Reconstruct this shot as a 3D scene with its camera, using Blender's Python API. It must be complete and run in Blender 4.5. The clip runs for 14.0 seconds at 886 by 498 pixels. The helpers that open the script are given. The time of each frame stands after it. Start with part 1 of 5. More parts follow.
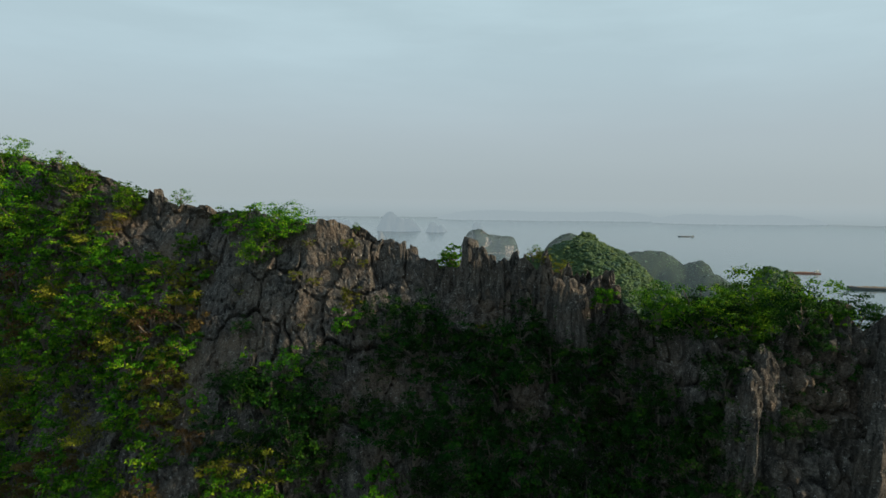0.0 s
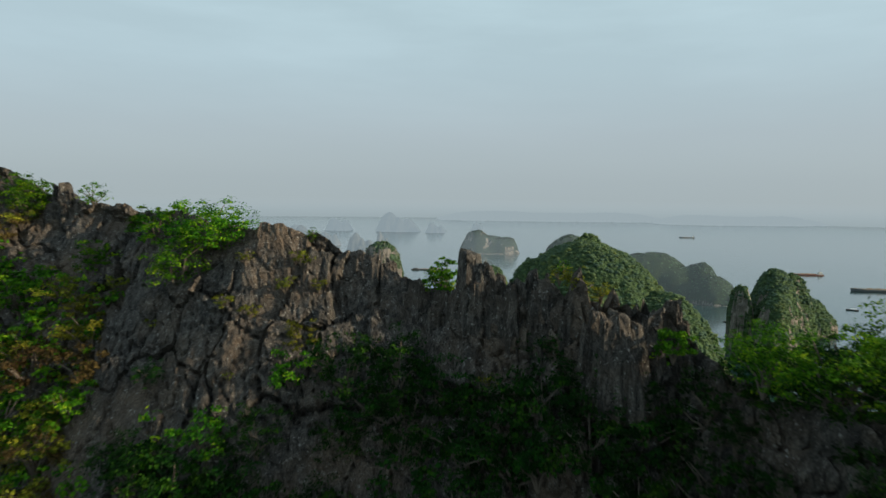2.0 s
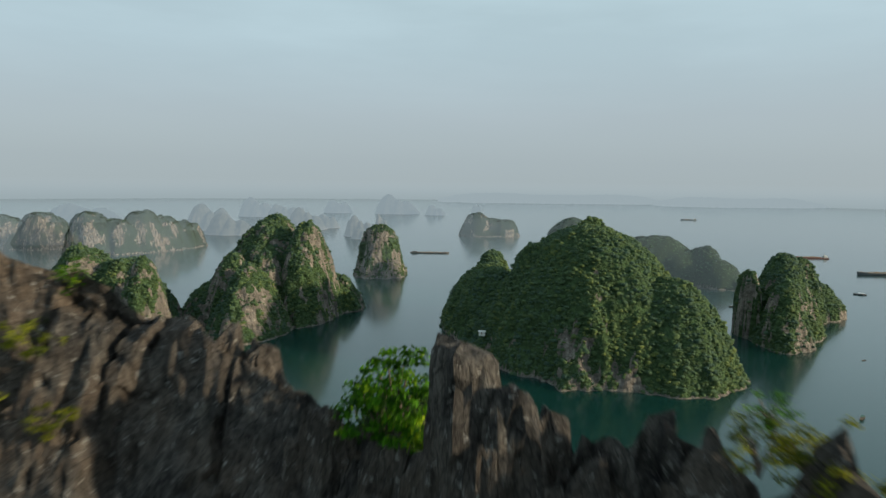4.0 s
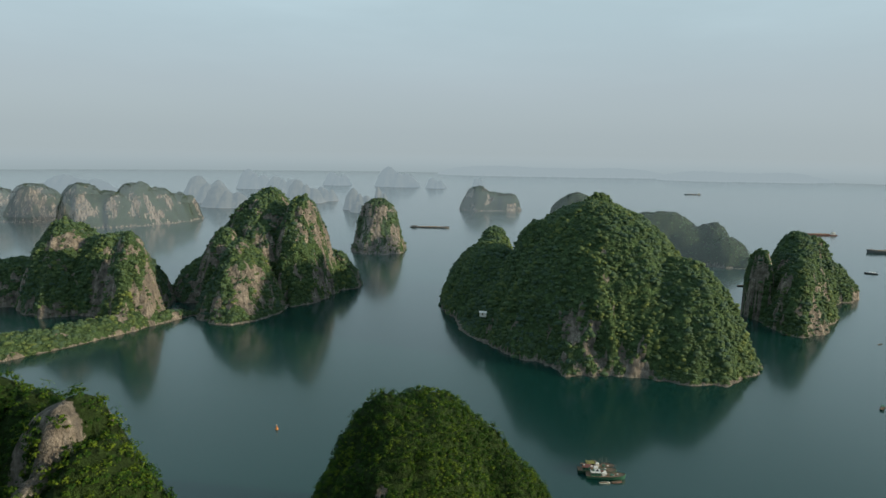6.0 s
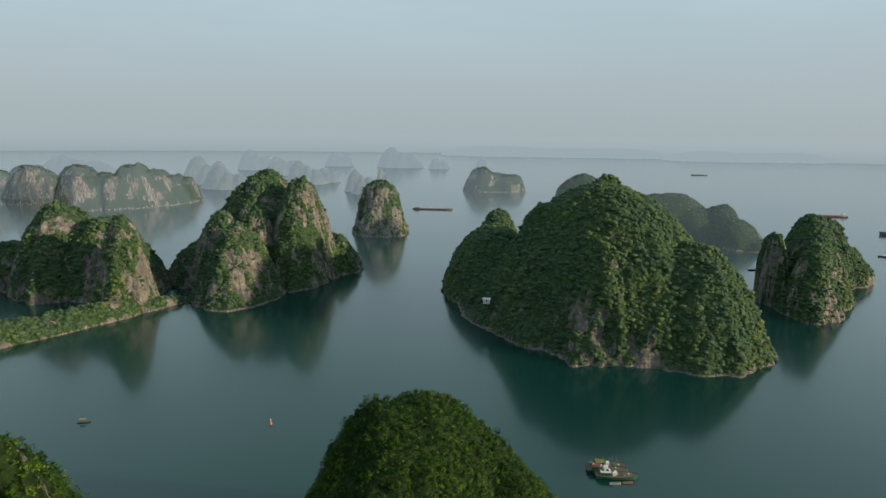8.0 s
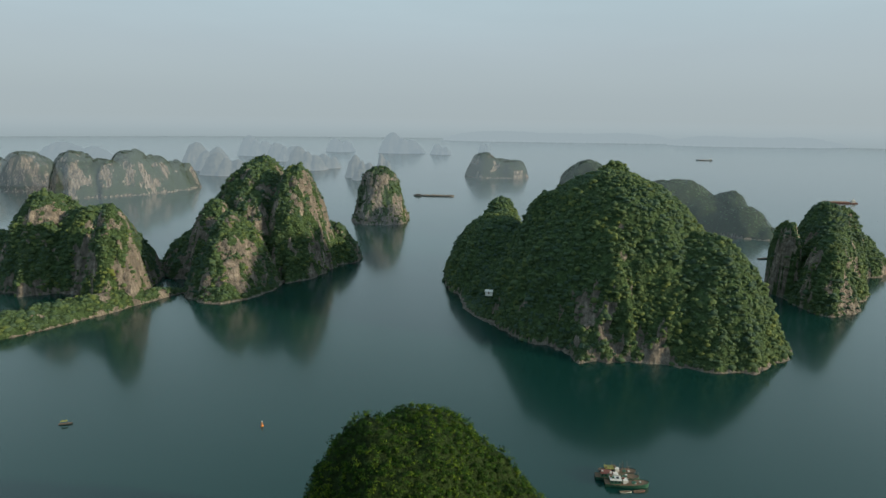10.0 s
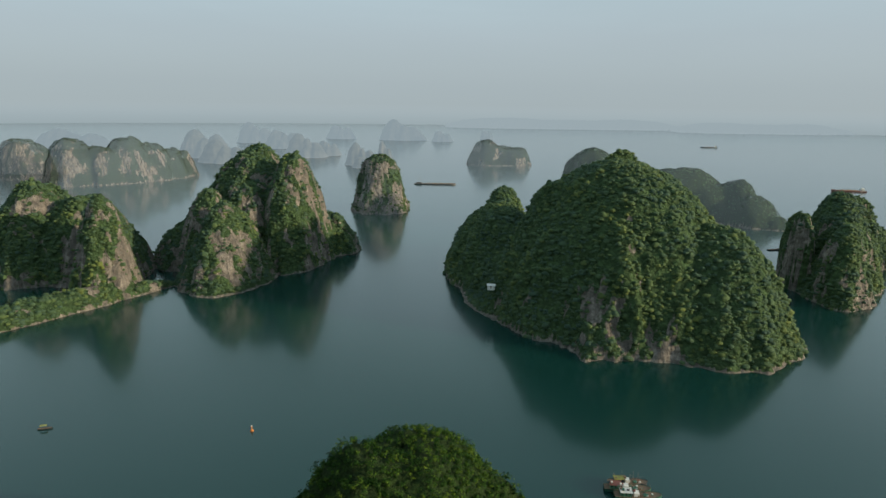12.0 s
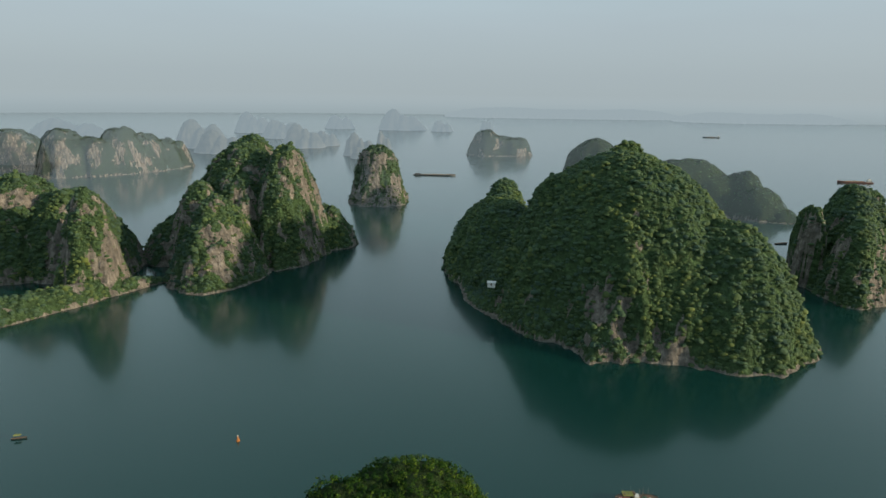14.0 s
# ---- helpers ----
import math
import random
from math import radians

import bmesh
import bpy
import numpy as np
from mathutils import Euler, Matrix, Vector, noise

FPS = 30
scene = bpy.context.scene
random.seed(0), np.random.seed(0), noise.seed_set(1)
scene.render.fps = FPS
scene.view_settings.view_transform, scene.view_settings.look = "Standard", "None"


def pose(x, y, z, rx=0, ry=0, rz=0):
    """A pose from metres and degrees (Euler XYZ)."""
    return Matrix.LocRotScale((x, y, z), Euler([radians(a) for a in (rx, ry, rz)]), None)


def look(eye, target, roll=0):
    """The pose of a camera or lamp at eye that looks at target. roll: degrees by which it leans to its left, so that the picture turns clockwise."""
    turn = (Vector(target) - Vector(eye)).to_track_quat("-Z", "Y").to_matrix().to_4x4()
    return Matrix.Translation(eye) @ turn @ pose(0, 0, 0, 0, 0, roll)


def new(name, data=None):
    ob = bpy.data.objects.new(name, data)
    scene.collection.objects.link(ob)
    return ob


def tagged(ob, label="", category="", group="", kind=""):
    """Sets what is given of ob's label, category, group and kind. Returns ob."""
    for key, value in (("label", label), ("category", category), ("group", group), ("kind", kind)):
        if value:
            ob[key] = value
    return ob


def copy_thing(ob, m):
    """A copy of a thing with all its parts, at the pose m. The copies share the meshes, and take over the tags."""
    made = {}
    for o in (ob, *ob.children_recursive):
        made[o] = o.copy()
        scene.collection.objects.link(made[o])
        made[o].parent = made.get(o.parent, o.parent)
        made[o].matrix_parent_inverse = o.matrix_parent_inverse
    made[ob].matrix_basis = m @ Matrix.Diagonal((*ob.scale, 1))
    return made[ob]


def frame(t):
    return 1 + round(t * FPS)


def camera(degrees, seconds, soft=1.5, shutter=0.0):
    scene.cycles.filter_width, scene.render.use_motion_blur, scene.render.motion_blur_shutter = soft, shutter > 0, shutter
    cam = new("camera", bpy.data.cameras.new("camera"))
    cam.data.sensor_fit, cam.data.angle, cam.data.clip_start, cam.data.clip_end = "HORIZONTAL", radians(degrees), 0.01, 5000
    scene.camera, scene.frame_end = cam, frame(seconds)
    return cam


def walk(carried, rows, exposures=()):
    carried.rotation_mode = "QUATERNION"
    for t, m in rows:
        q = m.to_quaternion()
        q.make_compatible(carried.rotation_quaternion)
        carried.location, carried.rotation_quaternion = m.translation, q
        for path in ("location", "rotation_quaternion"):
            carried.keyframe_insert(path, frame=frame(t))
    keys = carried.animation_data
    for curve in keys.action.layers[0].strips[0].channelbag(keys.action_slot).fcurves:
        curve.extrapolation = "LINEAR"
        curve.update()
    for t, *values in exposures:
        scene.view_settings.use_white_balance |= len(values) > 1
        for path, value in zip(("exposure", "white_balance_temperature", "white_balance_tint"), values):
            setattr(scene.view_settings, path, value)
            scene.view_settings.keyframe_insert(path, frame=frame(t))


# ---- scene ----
cam = camera(72.0, 14.0, shutter=0.5)
PATH = [
    (0, (1.084, 14.981, 149.529), (1.131, 16.974, 149.362), 0.6),
    (0.5, (1.209, 16.824, 149.523), (1.257, 18.817, 149.356), 0.7),
    (1, (1.408, 19.586, 149.462), (1.456, 21.578, 149.295), 0.7),
    (1.5, (1.632, 22.894, 149.386), (1.68, 24.886, 149.219), 0.8),
    (2, (1.937, 27.057, 149.289), (1.985, 29.049, 149.124), 0.7),
    (2.5, (2.253, 31.365, 149.263), (2.302, 33.358, 149.099), 0.7),
    (3, (2.607, 36.373, 149.245), (2.657, 38.364, 149.065), 0.7),
    (3.5, (2.997, 41.137, 149.274), (3.046, 43.126, 149.072), 0.6),
    (5.8, (4.393, 68.264, 150.106), (4.441, 70.24, 149.803), 1.2),
    (6, (4.548, 70.431, 150.133), (4.596, 72.406, 149.821), 1.0),
    (6.5, (4.914, 75.306, 150.2), (4.959, 77.278, 149.869), 1.0),
    (7, (5.297, 79.933, 150.193), (5.338, 81.902, 149.847), 0.9),
    (7.5, (5.644, 84.401, 150.152), (5.684, 86.368, 149.791), 0.9),
    (8, (6.024, 88.807, 150.133), (6.061, 90.771, 149.759), 0.9),
    (10.5, (7.624, 111.654, 150.315), (7.653, 113.606, 149.883), 0.8),
    (11, (7.905, 116.138, 150.325), (7.932, 118.088, 149.882), 0.8),
    (11.5, (8.22, 120.678, 150.366), (8.246, 122.626, 149.913), 0.8),
    (12, (8.594, 125.12, 150.365), (8.619, 127.066, 149.903), 0.8),
    (12.5, (8.925, 129.55, 150.362), (8.951, 131.493, 149.891), 0.8),
    (13, (9.172, 133.906, 150.376), (9.197, 135.847, 149.897), 0.8),
    (13.5, (9.525, 138.339, 150.33), (9.55, 140.279, 149.843), 0.9),
    (14, (9.981, 142.904, 150.331), (10.006, 144.842, 149.837), 0.8),
]
walk(cam, [(t, look(eye, target, roll)) for t, eye, target, roll in PATH])

# ---- world, sun ----
SUN_TO = Vector((0.91, -0.28, 0.25)).normalized()
world = bpy.data.worlds.new("hazy_sky")
scene.world = world
world.use_nodes = True
wn, wl = world.node_tree.nodes, world.node_tree.links
wn.clear()
w_out, w_bg = wn.new("ShaderNodeOutputWorld"), wn.new("ShaderNodeBackground")
w_sky = wn.new("ShaderNodeTexSky")
w_sky.sky_type, w_sky.sun_disc = "NISHITA", False
w_sky.sun_elevation = math.asin(SUN_TO.z)
w_sky.sun_rotation = math.atan2(SUN_TO.x, SUN_TO.y)
w_sky.altitude, w_sky.air_density, w_sky.dust_density, w_sky.ozone_density = 150, 1.0, 3.0, 1.5
w_tc, w_sep, w_ramp = wn.new("ShaderNodeTexCoord"), wn.new("ShaderNodeSeparateXYZ"), wn.new("ShaderNodeValToRGB")
wl.new(w_tc.outputs["Generated"], w_sep.inputs[0])
wl.new(w_sep.outputs["Z"], w_ramp.inputs["Fac"])
w_ramp.color_ramp.elements[0].position, w_ramp.color_ramp.elements[0].color = 0.0, (0.42, 0.50, 0.535, 1)
w_ramp.color_ramp.elements[1].position, w_ramp.color_ramp.elements[1].color = 1.0, (0.40, 0.54, 0.64, 1)
for at, colour in ((0.1, (0.46, 0.55, 0.60, 1)), (0.2, (0.50, 0.64, 0.70, 1)), (0.32, (0.53, 0.70, 0.76, 1)), (0.6, (0.44, 0.60, 0.68, 1))):
    w_ramp.color_ramp.elements.new(at).color = colour
w_scale = wn.new("ShaderNodeVectorMath")
w_scale.operation = "SCALE"
w_scale.inputs["Scale"].default_value = 0.09
w_low, w_dir = wn.new("ShaderNodeMath"), wn.new("ShaderNodeCombineXYZ")
w_low.operation = "MAXIMUM"
w_low.inputs[1].default_value = 0.03
wl.new(w_sep.outputs["Z"], w_low.inputs[0])
wl.new(w_sep.outputs["X"], w_dir.inputs["X"])
wl.new(w_sep.outputs["Y"], w_dir.inputs["Y"])
wl.new(w_low.outputs[0], w_dir.inputs["Z"])
wl.new(w_dir.outputs[0], w_sky.inputs["Vector"])
wl.new(w_sky.outputs[0], w_scale.inputs[0])
w_mix = wn.new("ShaderNodeMix")
w_mix.data_type = "RGBA"
w_mix.inputs["Factor"].default_value = 0.85
wl.new(w_scale.outputs[0], w_mix.inputs["A"])
# Faint wisps of high cloud, fading out towards the horizon.
w_stretch, w_cloud, w_wisp, w_high = wn.new("ShaderNodeMapping"), wn.new("ShaderNodeTexNoise"), wn.new("ShaderNodeMapRange"), wn.new("ShaderNodeMapRange")
w_stretch.inputs["Scale"].default_value = (1.6, 2.2, 9.0)
w_cloud.inputs["Scale"].default_value, w_cloud.inputs["Detail"].default_value, w_cloud.inputs["Roughness"].default_value = 1.4, 5, 0.55
w_wisp.inputs["From Min"].default_value, w_wisp.inputs["From Max"].default_value = 0.4, 0.7
w_wisp.inputs["To Min"].default_value, w_wisp.inputs["To Max"].default_value = -0.04, 0.10
w_high.inputs["From Min"].default_value, w_high.inputs["From Max"].default_value = 0.05, 0.3
w_amount, w_lift, w_veil = wn.new("ShaderNodeMath"), wn.new("ShaderNodeMath"), wn.new("ShaderNodeVectorMath")
w_amount.operation, w_lift.operation, w_veil.operation = "MULTIPLY", "ADD", "SCALE"
w_lift.inputs[1].default_value = 1.0
wl.new(w_tc.outputs["Generated"], w_stretch.inputs["Vector"])
wl.new(w_stretch.outputs[0], w_cloud.inputs["Vector"])
wl.new(w_cloud.outputs["Fac"], w_wisp.inputs["Value"])
wl.new(w_sep.outputs["Z"], w_high.inputs["Value"])
wl.new(w_wisp.outputs[0], w_amount.inputs[0])
wl.new(w_high.outputs[0], w_amount.inputs[1])
wl.new(w_amount.outputs[0], w_lift.inputs[0])
wl.new(w_ramp.outputs["Color"], w_veil.inputs[0])
wl.new(w_lift.outputs[0], w_veil.inputs["Scale"])
wl.new(w_veil.outputs[0], w_mix.inputs["B"])
wl.new(w_mix.outputs["Result"], w_bg.inputs["Color"])
w_bg.inputs["Strength"].default_value = 1.0
wl.new(w_bg.outputs[0], w_out.inputs["Surface"])

sun = new("sun", bpy.data.lights.new("sun", "SUN"))
sun.data.energy, sun.data.angle, sun.data.color = 5.0, radians(1.5), (1.0, 0.84, 0.60)
sun.matrix_world = look((200, -100, 300), Vector((200, -100, 300)) - SUN_TO)

# ---- noise on arrays ----
rng = np.random.default_rng(7)


def hashed(ix, iy, iz, seed):
    h = (ix * 374761393 + iy * 668265263 + iz * 2147483647 + seed * 1274126177) & 0xFFFFFFFF
    h = ((h ^ (h >> 13)) * 1274126177) & 0xFFFFFFFF
    h = ((h ^ (h >> 16)) * 2246822519) & 0xFFFFFFFF
    return ((h ^ (h >> 15)) & 0xFFFFFF) / float(0xFFFFFF)


def smooth_noise(x, y, z=0.0, seed=0):
    """Value noise from 0 to 1 at arrays of places."""
    x, y, z = np.broadcast_arrays(np.asarray(x, float), np.asarray(y, float), np.asarray(z, float))
    ix, iy, iz = (np.floor(v).astype(np.int64) for v in (x, y, z))
    fx, fy, fz = x - ix, y - iy, z - iz
    fx, fy, fz = (f * f * (3 - 2 * f) for f in (fx, fy, fz))
    out = 0.0
    for dz in (0, 1):
        for dy in (0, 1):
            for dx in (0, 1):
                weight = (fx if dx else 1 - fx) * (fy if dy else 1 - fy) * (fz if dz else 1 - fz)
                out = out + weight * hashed(ix + dx, iy + dy, iz + dz, seed)
    return out


def fbm(x, y, z=0.0, octaves=4, seed=0):
    total, size, norm = 0.0, 1.0, 0.0
    for n in range(octaves):
        total = total + size * (smooth_noise(np.asarray(x) * 2**n, np.asarray(y) * 2**n, np.asarray(z) * 2**n, seed + n) - 0.5)
        norm, size = norm + size, size * 0.5
    return 2 * total / norm


def cells(x, y, seed=0):
    """Nearest and second nearest distance to jittered points, and the nearest point's own random number."""
    ix, iy = np.floor(x).astype(np.int64), np.floor(y).astype(np.int64)
    f1, f2, own = np.full(x.shape, 9.0), np.full(x.shape, 9.0), np.zeros(x.shape)
    for dy in (-1, 0, 1):
        for dx in (-1, 0, 1):
            cx, cy = ix + dx, iy + dy
            px, py = cx + 0.15 + 0.7 * hashed(cx, cy, 0, seed), cy + 0.15 + 0.7 * hashed(cx, cy, 1, seed)
            d = np.hypot(x - px, y - py)
            nearer = d < f1
            f2 = np.where(nearer, f1, np.minimum(f2, d))
            own = np.where(nearer, hashed(cx, cy, 2, seed), own)
            f1 = np.where(nearer, d, f1)
    return f1, f2, own


# ---- materials ----
def material(name):
    m = bpy.data.materials.new(name)
    m.use_nodes = True
    n = m.node_tree.nodes
    return m, n, m.node_tree.links, n["Principled BSDF"], n["Material Output"]


def ramp(n, stops):
    r = n.new("ShaderNodeValToRGB")
    e = r.color_ramp.elements
    e[0].position, e[0].color = stops[0][0], (*stops[0][1], 1)
    e[1].position, e[1].color = stops[-1][0], (*stops[-1][1], 1)
    for at, colour in stops[1:-1]:
        e.new(at).color = (*colour, 1)
    return r


def noise_node(n, links, scale, detail=4, rough=0.6, stretch=None, coord="Object"):
    tc = n.new("ShaderNodeTexCoord")
    t = n.new("ShaderNodeTexNoise")
    t.inputs["Scale"].default_value, t.inputs["Detail"].default_value, t.inputs["Roughness"].default_value = scale, detail, rough
    if stretch:
        mp = n.new("ShaderNodeMapping")
        mp.inputs["Scale"].default_value = stretch
        links.new(tc.outputs[coord], mp.inputs["Vector"])
        links.new(mp.outputs[0], t.inputs["Vector"])
    else:
        links.new(tc.outputs[coord], t.inputs["Vector"])
    return t


def mixed(n, links, fac, a, b):
    m = n.new("ShaderNodeMix")
    m.data_type = "RGBA"
    for socket, value in ((m.inputs["Factor"], fac), (m.inputs["A"], a), (m.inputs["B"], b)):
        if hasattr(value, "links"):
            links.new(value, socket)
        else:
            socket.default_value = value if not isinstance(value, tuple) else (*value, 1)
    return m.outputs["Result"]


def bumped(n, links, bsdf, height, strength, distance):
    b = n.new("ShaderNodeBump")
    b.inputs["Strength"].default_value, b.inputs["Distance"].default_value = strength, distance
    links.new(height, b.inputs["Height"])
    links.new(b.outputs[0], bsdf.inputs["Normal"])


def rock_material(name, grain=2.0, dark=(0.009, 0.009, 0.010), pale=(0.175, 0.158, 0.136), warm=(0.175, 0.125, 0.085)):
    """Weathered limestone: dark and pale streaks, rusty patches, hair cracks and white lichen flecks."""
    m, n, links, bsdf, _ = material(name)
    broad = noise_node(n, links, grain * 0.12, 5, 0.6)
    streak = noise_node(n, links, grain * 0.8, 6, 0.75, (1.7, 1.7, 0.35))
    fine = noise_node(n, links, grain * 4.5, 6, 0.75)
    base = ramp(n, [(0.33, dark), (0.5, tuple(0.6 * a + 0.4 * b for a, b in zip(dark, pale))), (0.66, pale)])
    links.new(streak.outputs["Fac"], base.inputs["Fac"])
    warmth = ramp(n, [(0.45, (0, 0, 0)), (0.64, (0.6, 0.6, 0.6))])
    links.new(broad.outputs["Fac"], warmth.inputs["Fac"])
    tone = mixed(n, links, warmth.outputs["Color"], base.outputs["Color"], warm)
    mottle = n.new("ShaderNodeMapRange")
    mottle.inputs["From Min"].default_value, mottle.inputs["From Max"].default_value = 0.3, 0.7
    mottle.inputs["To Min"].default_value, mottle.inputs["To Max"].default_value = 0.5, 1.6
    links.new(fine.outputs["Fac"], mottle.inputs["Value"])
    scaled = n.new("ShaderNodeVectorMath")
    scaled.operation = "SCALE"
    links.new(tone, scaled.inputs[0])
    links.new(mottle.outputs[0], scaled.inputs["Scale"])
    tc, mp, vor = n.new("ShaderNodeTexCoord"), n.new("ShaderNodeMapping"), n.new("ShaderNodeTexVoronoi")
    vor.feature = "DISTANCE_TO_EDGE"
    mp.inputs["Scale"].default_value = (1.5 * grain * 0.5, 1.5 * grain * 0.5, 0.8 * grain * 0.5)
    warp = n.new("ShaderNodeMix")
    warp.data_type = "VECTOR"
    warp.inputs["Factor"].default_value = 0.12
    links.new(tc.outputs["Object"], mp.inputs["Vector"])
    links.new(mp.outputs[0], warp.inputs["A"])
    links.new(streak.outputs["Color"], warp.inputs["B"])
    links.new(warp.outputs["Result"], vor.inputs["Vector"])
    crack = ramp(n, [(0.0, (0.12, 0.12, 0.12)), (0.045, (1, 1, 1))])
    links.new(vor.outputs["Distance"], crack.inputs["Fac"])
    split = n.new("ShaderNodeMix")
    split.data_type, split.blend_type = "RGBA", "MULTIPLY"
    split.inputs["Factor"].default_value = 1.0
    links.new(scaled.outputs[0], split.inputs["A"])
    links.new(crack.outputs["Color"], split.inputs["B"])
    lichen = noise_node(n, links, grain * 2.6, 5, 0.8)
    spots = ramp(n, [(0.60, (0, 0, 0)), (0.63, (1, 1, 1))])
    links.new(lichen.outputs["Fac"], spots.inputs["Fac"])
    links.new(mixed(n, links, spots.outputs["Color"], split.outputs["Result"], (0.36, 0.35, 0.32)), bsdf.inputs["Base Color"])
    bsdf.inputs["Roughness"].default_value = 0.92
    bsdf.inputs["Specular IOR Level"].default_value = 0.25
    relief = n.new("ShaderNodeMath")
    relief.operation = "MULTIPLY_ADD"
    relief.inputs[1].default_value = 0.5
    links.new(fine.outputs["Fac"], relief.inputs[0])
    links.new(streak.outputs["Fac"], relief.inputs[2])
    bumped(n, links, bsdf, relief.outputs[0], 1.0, 0.5 / grain)
    return m


def leaf_material(name, dark, mid, light, patches=0.9, vary=0.55):
    m, n, links, bsdf, out = material(name)
    geo, info = n.new("ShaderNodeNewGeometry"), n.new("ShaderNodeObjectInfo")
    colours = ramp(n, [(0.0, dark), (0.55, mid), (1.0, light)])
    patch = noise_node(n, links, patches, 3, 0.6)
    spread2 = n.new("ShaderNodeMath")
    spread2.operation = "MULTIPLY_ADD"
    spread2.inputs[1].default_value = vary
    links.new(geo.outputs["Random Per Island"], spread2.inputs[0])
    lift = n.new("ShaderNodeMapRange")
    lift.inputs["From Min"].default_value, lift.inputs["From Max"].default_value = 0.35, 0.68
    lift.inputs["To Min"].default_value, lift.inputs["To Max"].default_value = -0.3, 0.6
    links.new(patch.outputs["Fac"], lift.inputs["Value"])
    links.new(lift.outputs[0], spread2.inputs[2])
    links.new(spread2.outputs[0], colours.inputs["Fac"])
    hue = n.new("ShaderNodeHueSaturation")
    spread = n.new("ShaderNodeMapRange")
    spread.inputs["To Min"].default_value, spread.inputs["To Max"].default_value = 0.488, 0.512
    links.new(info.outputs["Random"], spread.inputs["Value"])
    links.new(spread.outputs[0], hue.inputs["Hue"])
    value = n.new("ShaderNodeMapRange")
    value.inputs["To Min"].default_value, value.inputs["To Max"].default_value = 0.8, 1.2
    links.new(info.outputs["Random"], value.inputs["Value"])
    links.new(value.outputs[0], hue.inputs["Value"])
    links.new(colours.outputs["Color"], hue.inputs["Color"])
    links.new(hue.outputs["Color"], bsdf.inputs["Base Color"])
    bsdf.inputs["Roughness"].default_value = 0.6
    bsdf.inputs["Specular IOR Level"].default_value = 0.1
    bsdf.inputs["Sheen Tint"].default_value = (0.55, 0.72, 0.66, 1)
    thin, mix = n.new("ShaderNodeBsdfTranslucent"), n.new("ShaderNodeMixShader")
    mix.inputs[0].default_value = 0.35
    links.new(hue.outputs["Color"], thin.inputs["Color"])
    links.new(bsdf.outputs[0], mix.inputs[1])
    links.new(thin.outputs[0], mix.inputs[2])
    links.new(mix.outputs[0], out.inputs["Surface"])
    return m


def canopy_material(name, dark, mid, light, patches, mottle, haze_sheen=0.0, clear=1.0):
    """Forest seen from afar: every crown has its own green, broad stands differ, and leaves mottle the crowns."""
    m, n, links, bsdf, out = material(name)
    tint = n.new("ShaderNodeAttribute")
    tint.attribute_name = "tint"
    stand, leafy = noise_node(n, links, patches, 3, 0.6), noise_node(n, links, mottle, 4, 0.7)
    total = None
    for source, low, high, to_low, to_high in ((stand.outputs["Fac"], 0.3, 0.7, -0.3, 0.35), (leafy.outputs["Fac"], 0.3, 0.7, -0.16, 0.16), (tint.outputs["Fac"], 0, 1, 0.1, 0.7)):
        spread = n.new("ShaderNodeMapRange")
        for key, value in (("From Min", low), ("From Max", high), ("To Min", to_low), ("To Max", to_high)):
            spread.inputs[key].default_value = value
        links.new(source, spread.inputs["Value"])
        if total is None:
            total = spread.outputs[0]
        else:
            add = n.new("ShaderNodeMath")
            links.new(total, add.inputs[0])
            links.new(spread.outputs[0], add.inputs[1])
            total = add.outputs[0]
    colours = ramp(n, [(0.0, dark), (0.5, mid), (1.0, light)])
    links.new(total, colours.inputs["Fac"])
    links.new(colours.outputs["Color"], bsdf.inputs["Base Color"])
    bsdf.inputs["Roughness"].default_value, bsdf.inputs["Specular IOR Level"].default_value = 0.7, 0.12
    # Bluish sheen, a slight lift that imitates haze on the crowns.
    bsdf.inputs["Sheen Weight"].default_value, bsdf.inputs["Sheen Roughness"].default_value = haze_sheen, 0.6
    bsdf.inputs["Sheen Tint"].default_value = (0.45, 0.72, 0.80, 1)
    bumped(n, links, bsdf, leafy.outputs["Fac"], 0.7, 0.8 / mottle)
    thin, mix = n.new("ShaderNodeBsdfTranslucent"), n.new("ShaderNodeMixShader")
    mix.inputs[0].default_value = 0.22
    links.new(colours.outputs["Color"], thin.inputs["Color"])
    links.new(bsdf.outputs[0], mix.inputs[1])
    links.new(thin.outputs[0], mix.inputs[2])
    links.new(mix.outputs[0], out.inputs["Surface"])
    # Painted haze: the crowns are made part transparent.
    if clear < 1:
        see, veil = n.new("ShaderNodeBsdfTransparent"), n.new("ShaderNodeMixShader")
        veil.inputs[0].default_value = clear
        links.new(see.outputs[0], veil.inputs[1])
        links.new(mix.outputs[0], veil.inputs[2])
        links.new(veil.outputs[0], out.inputs["Surface"])
    return m


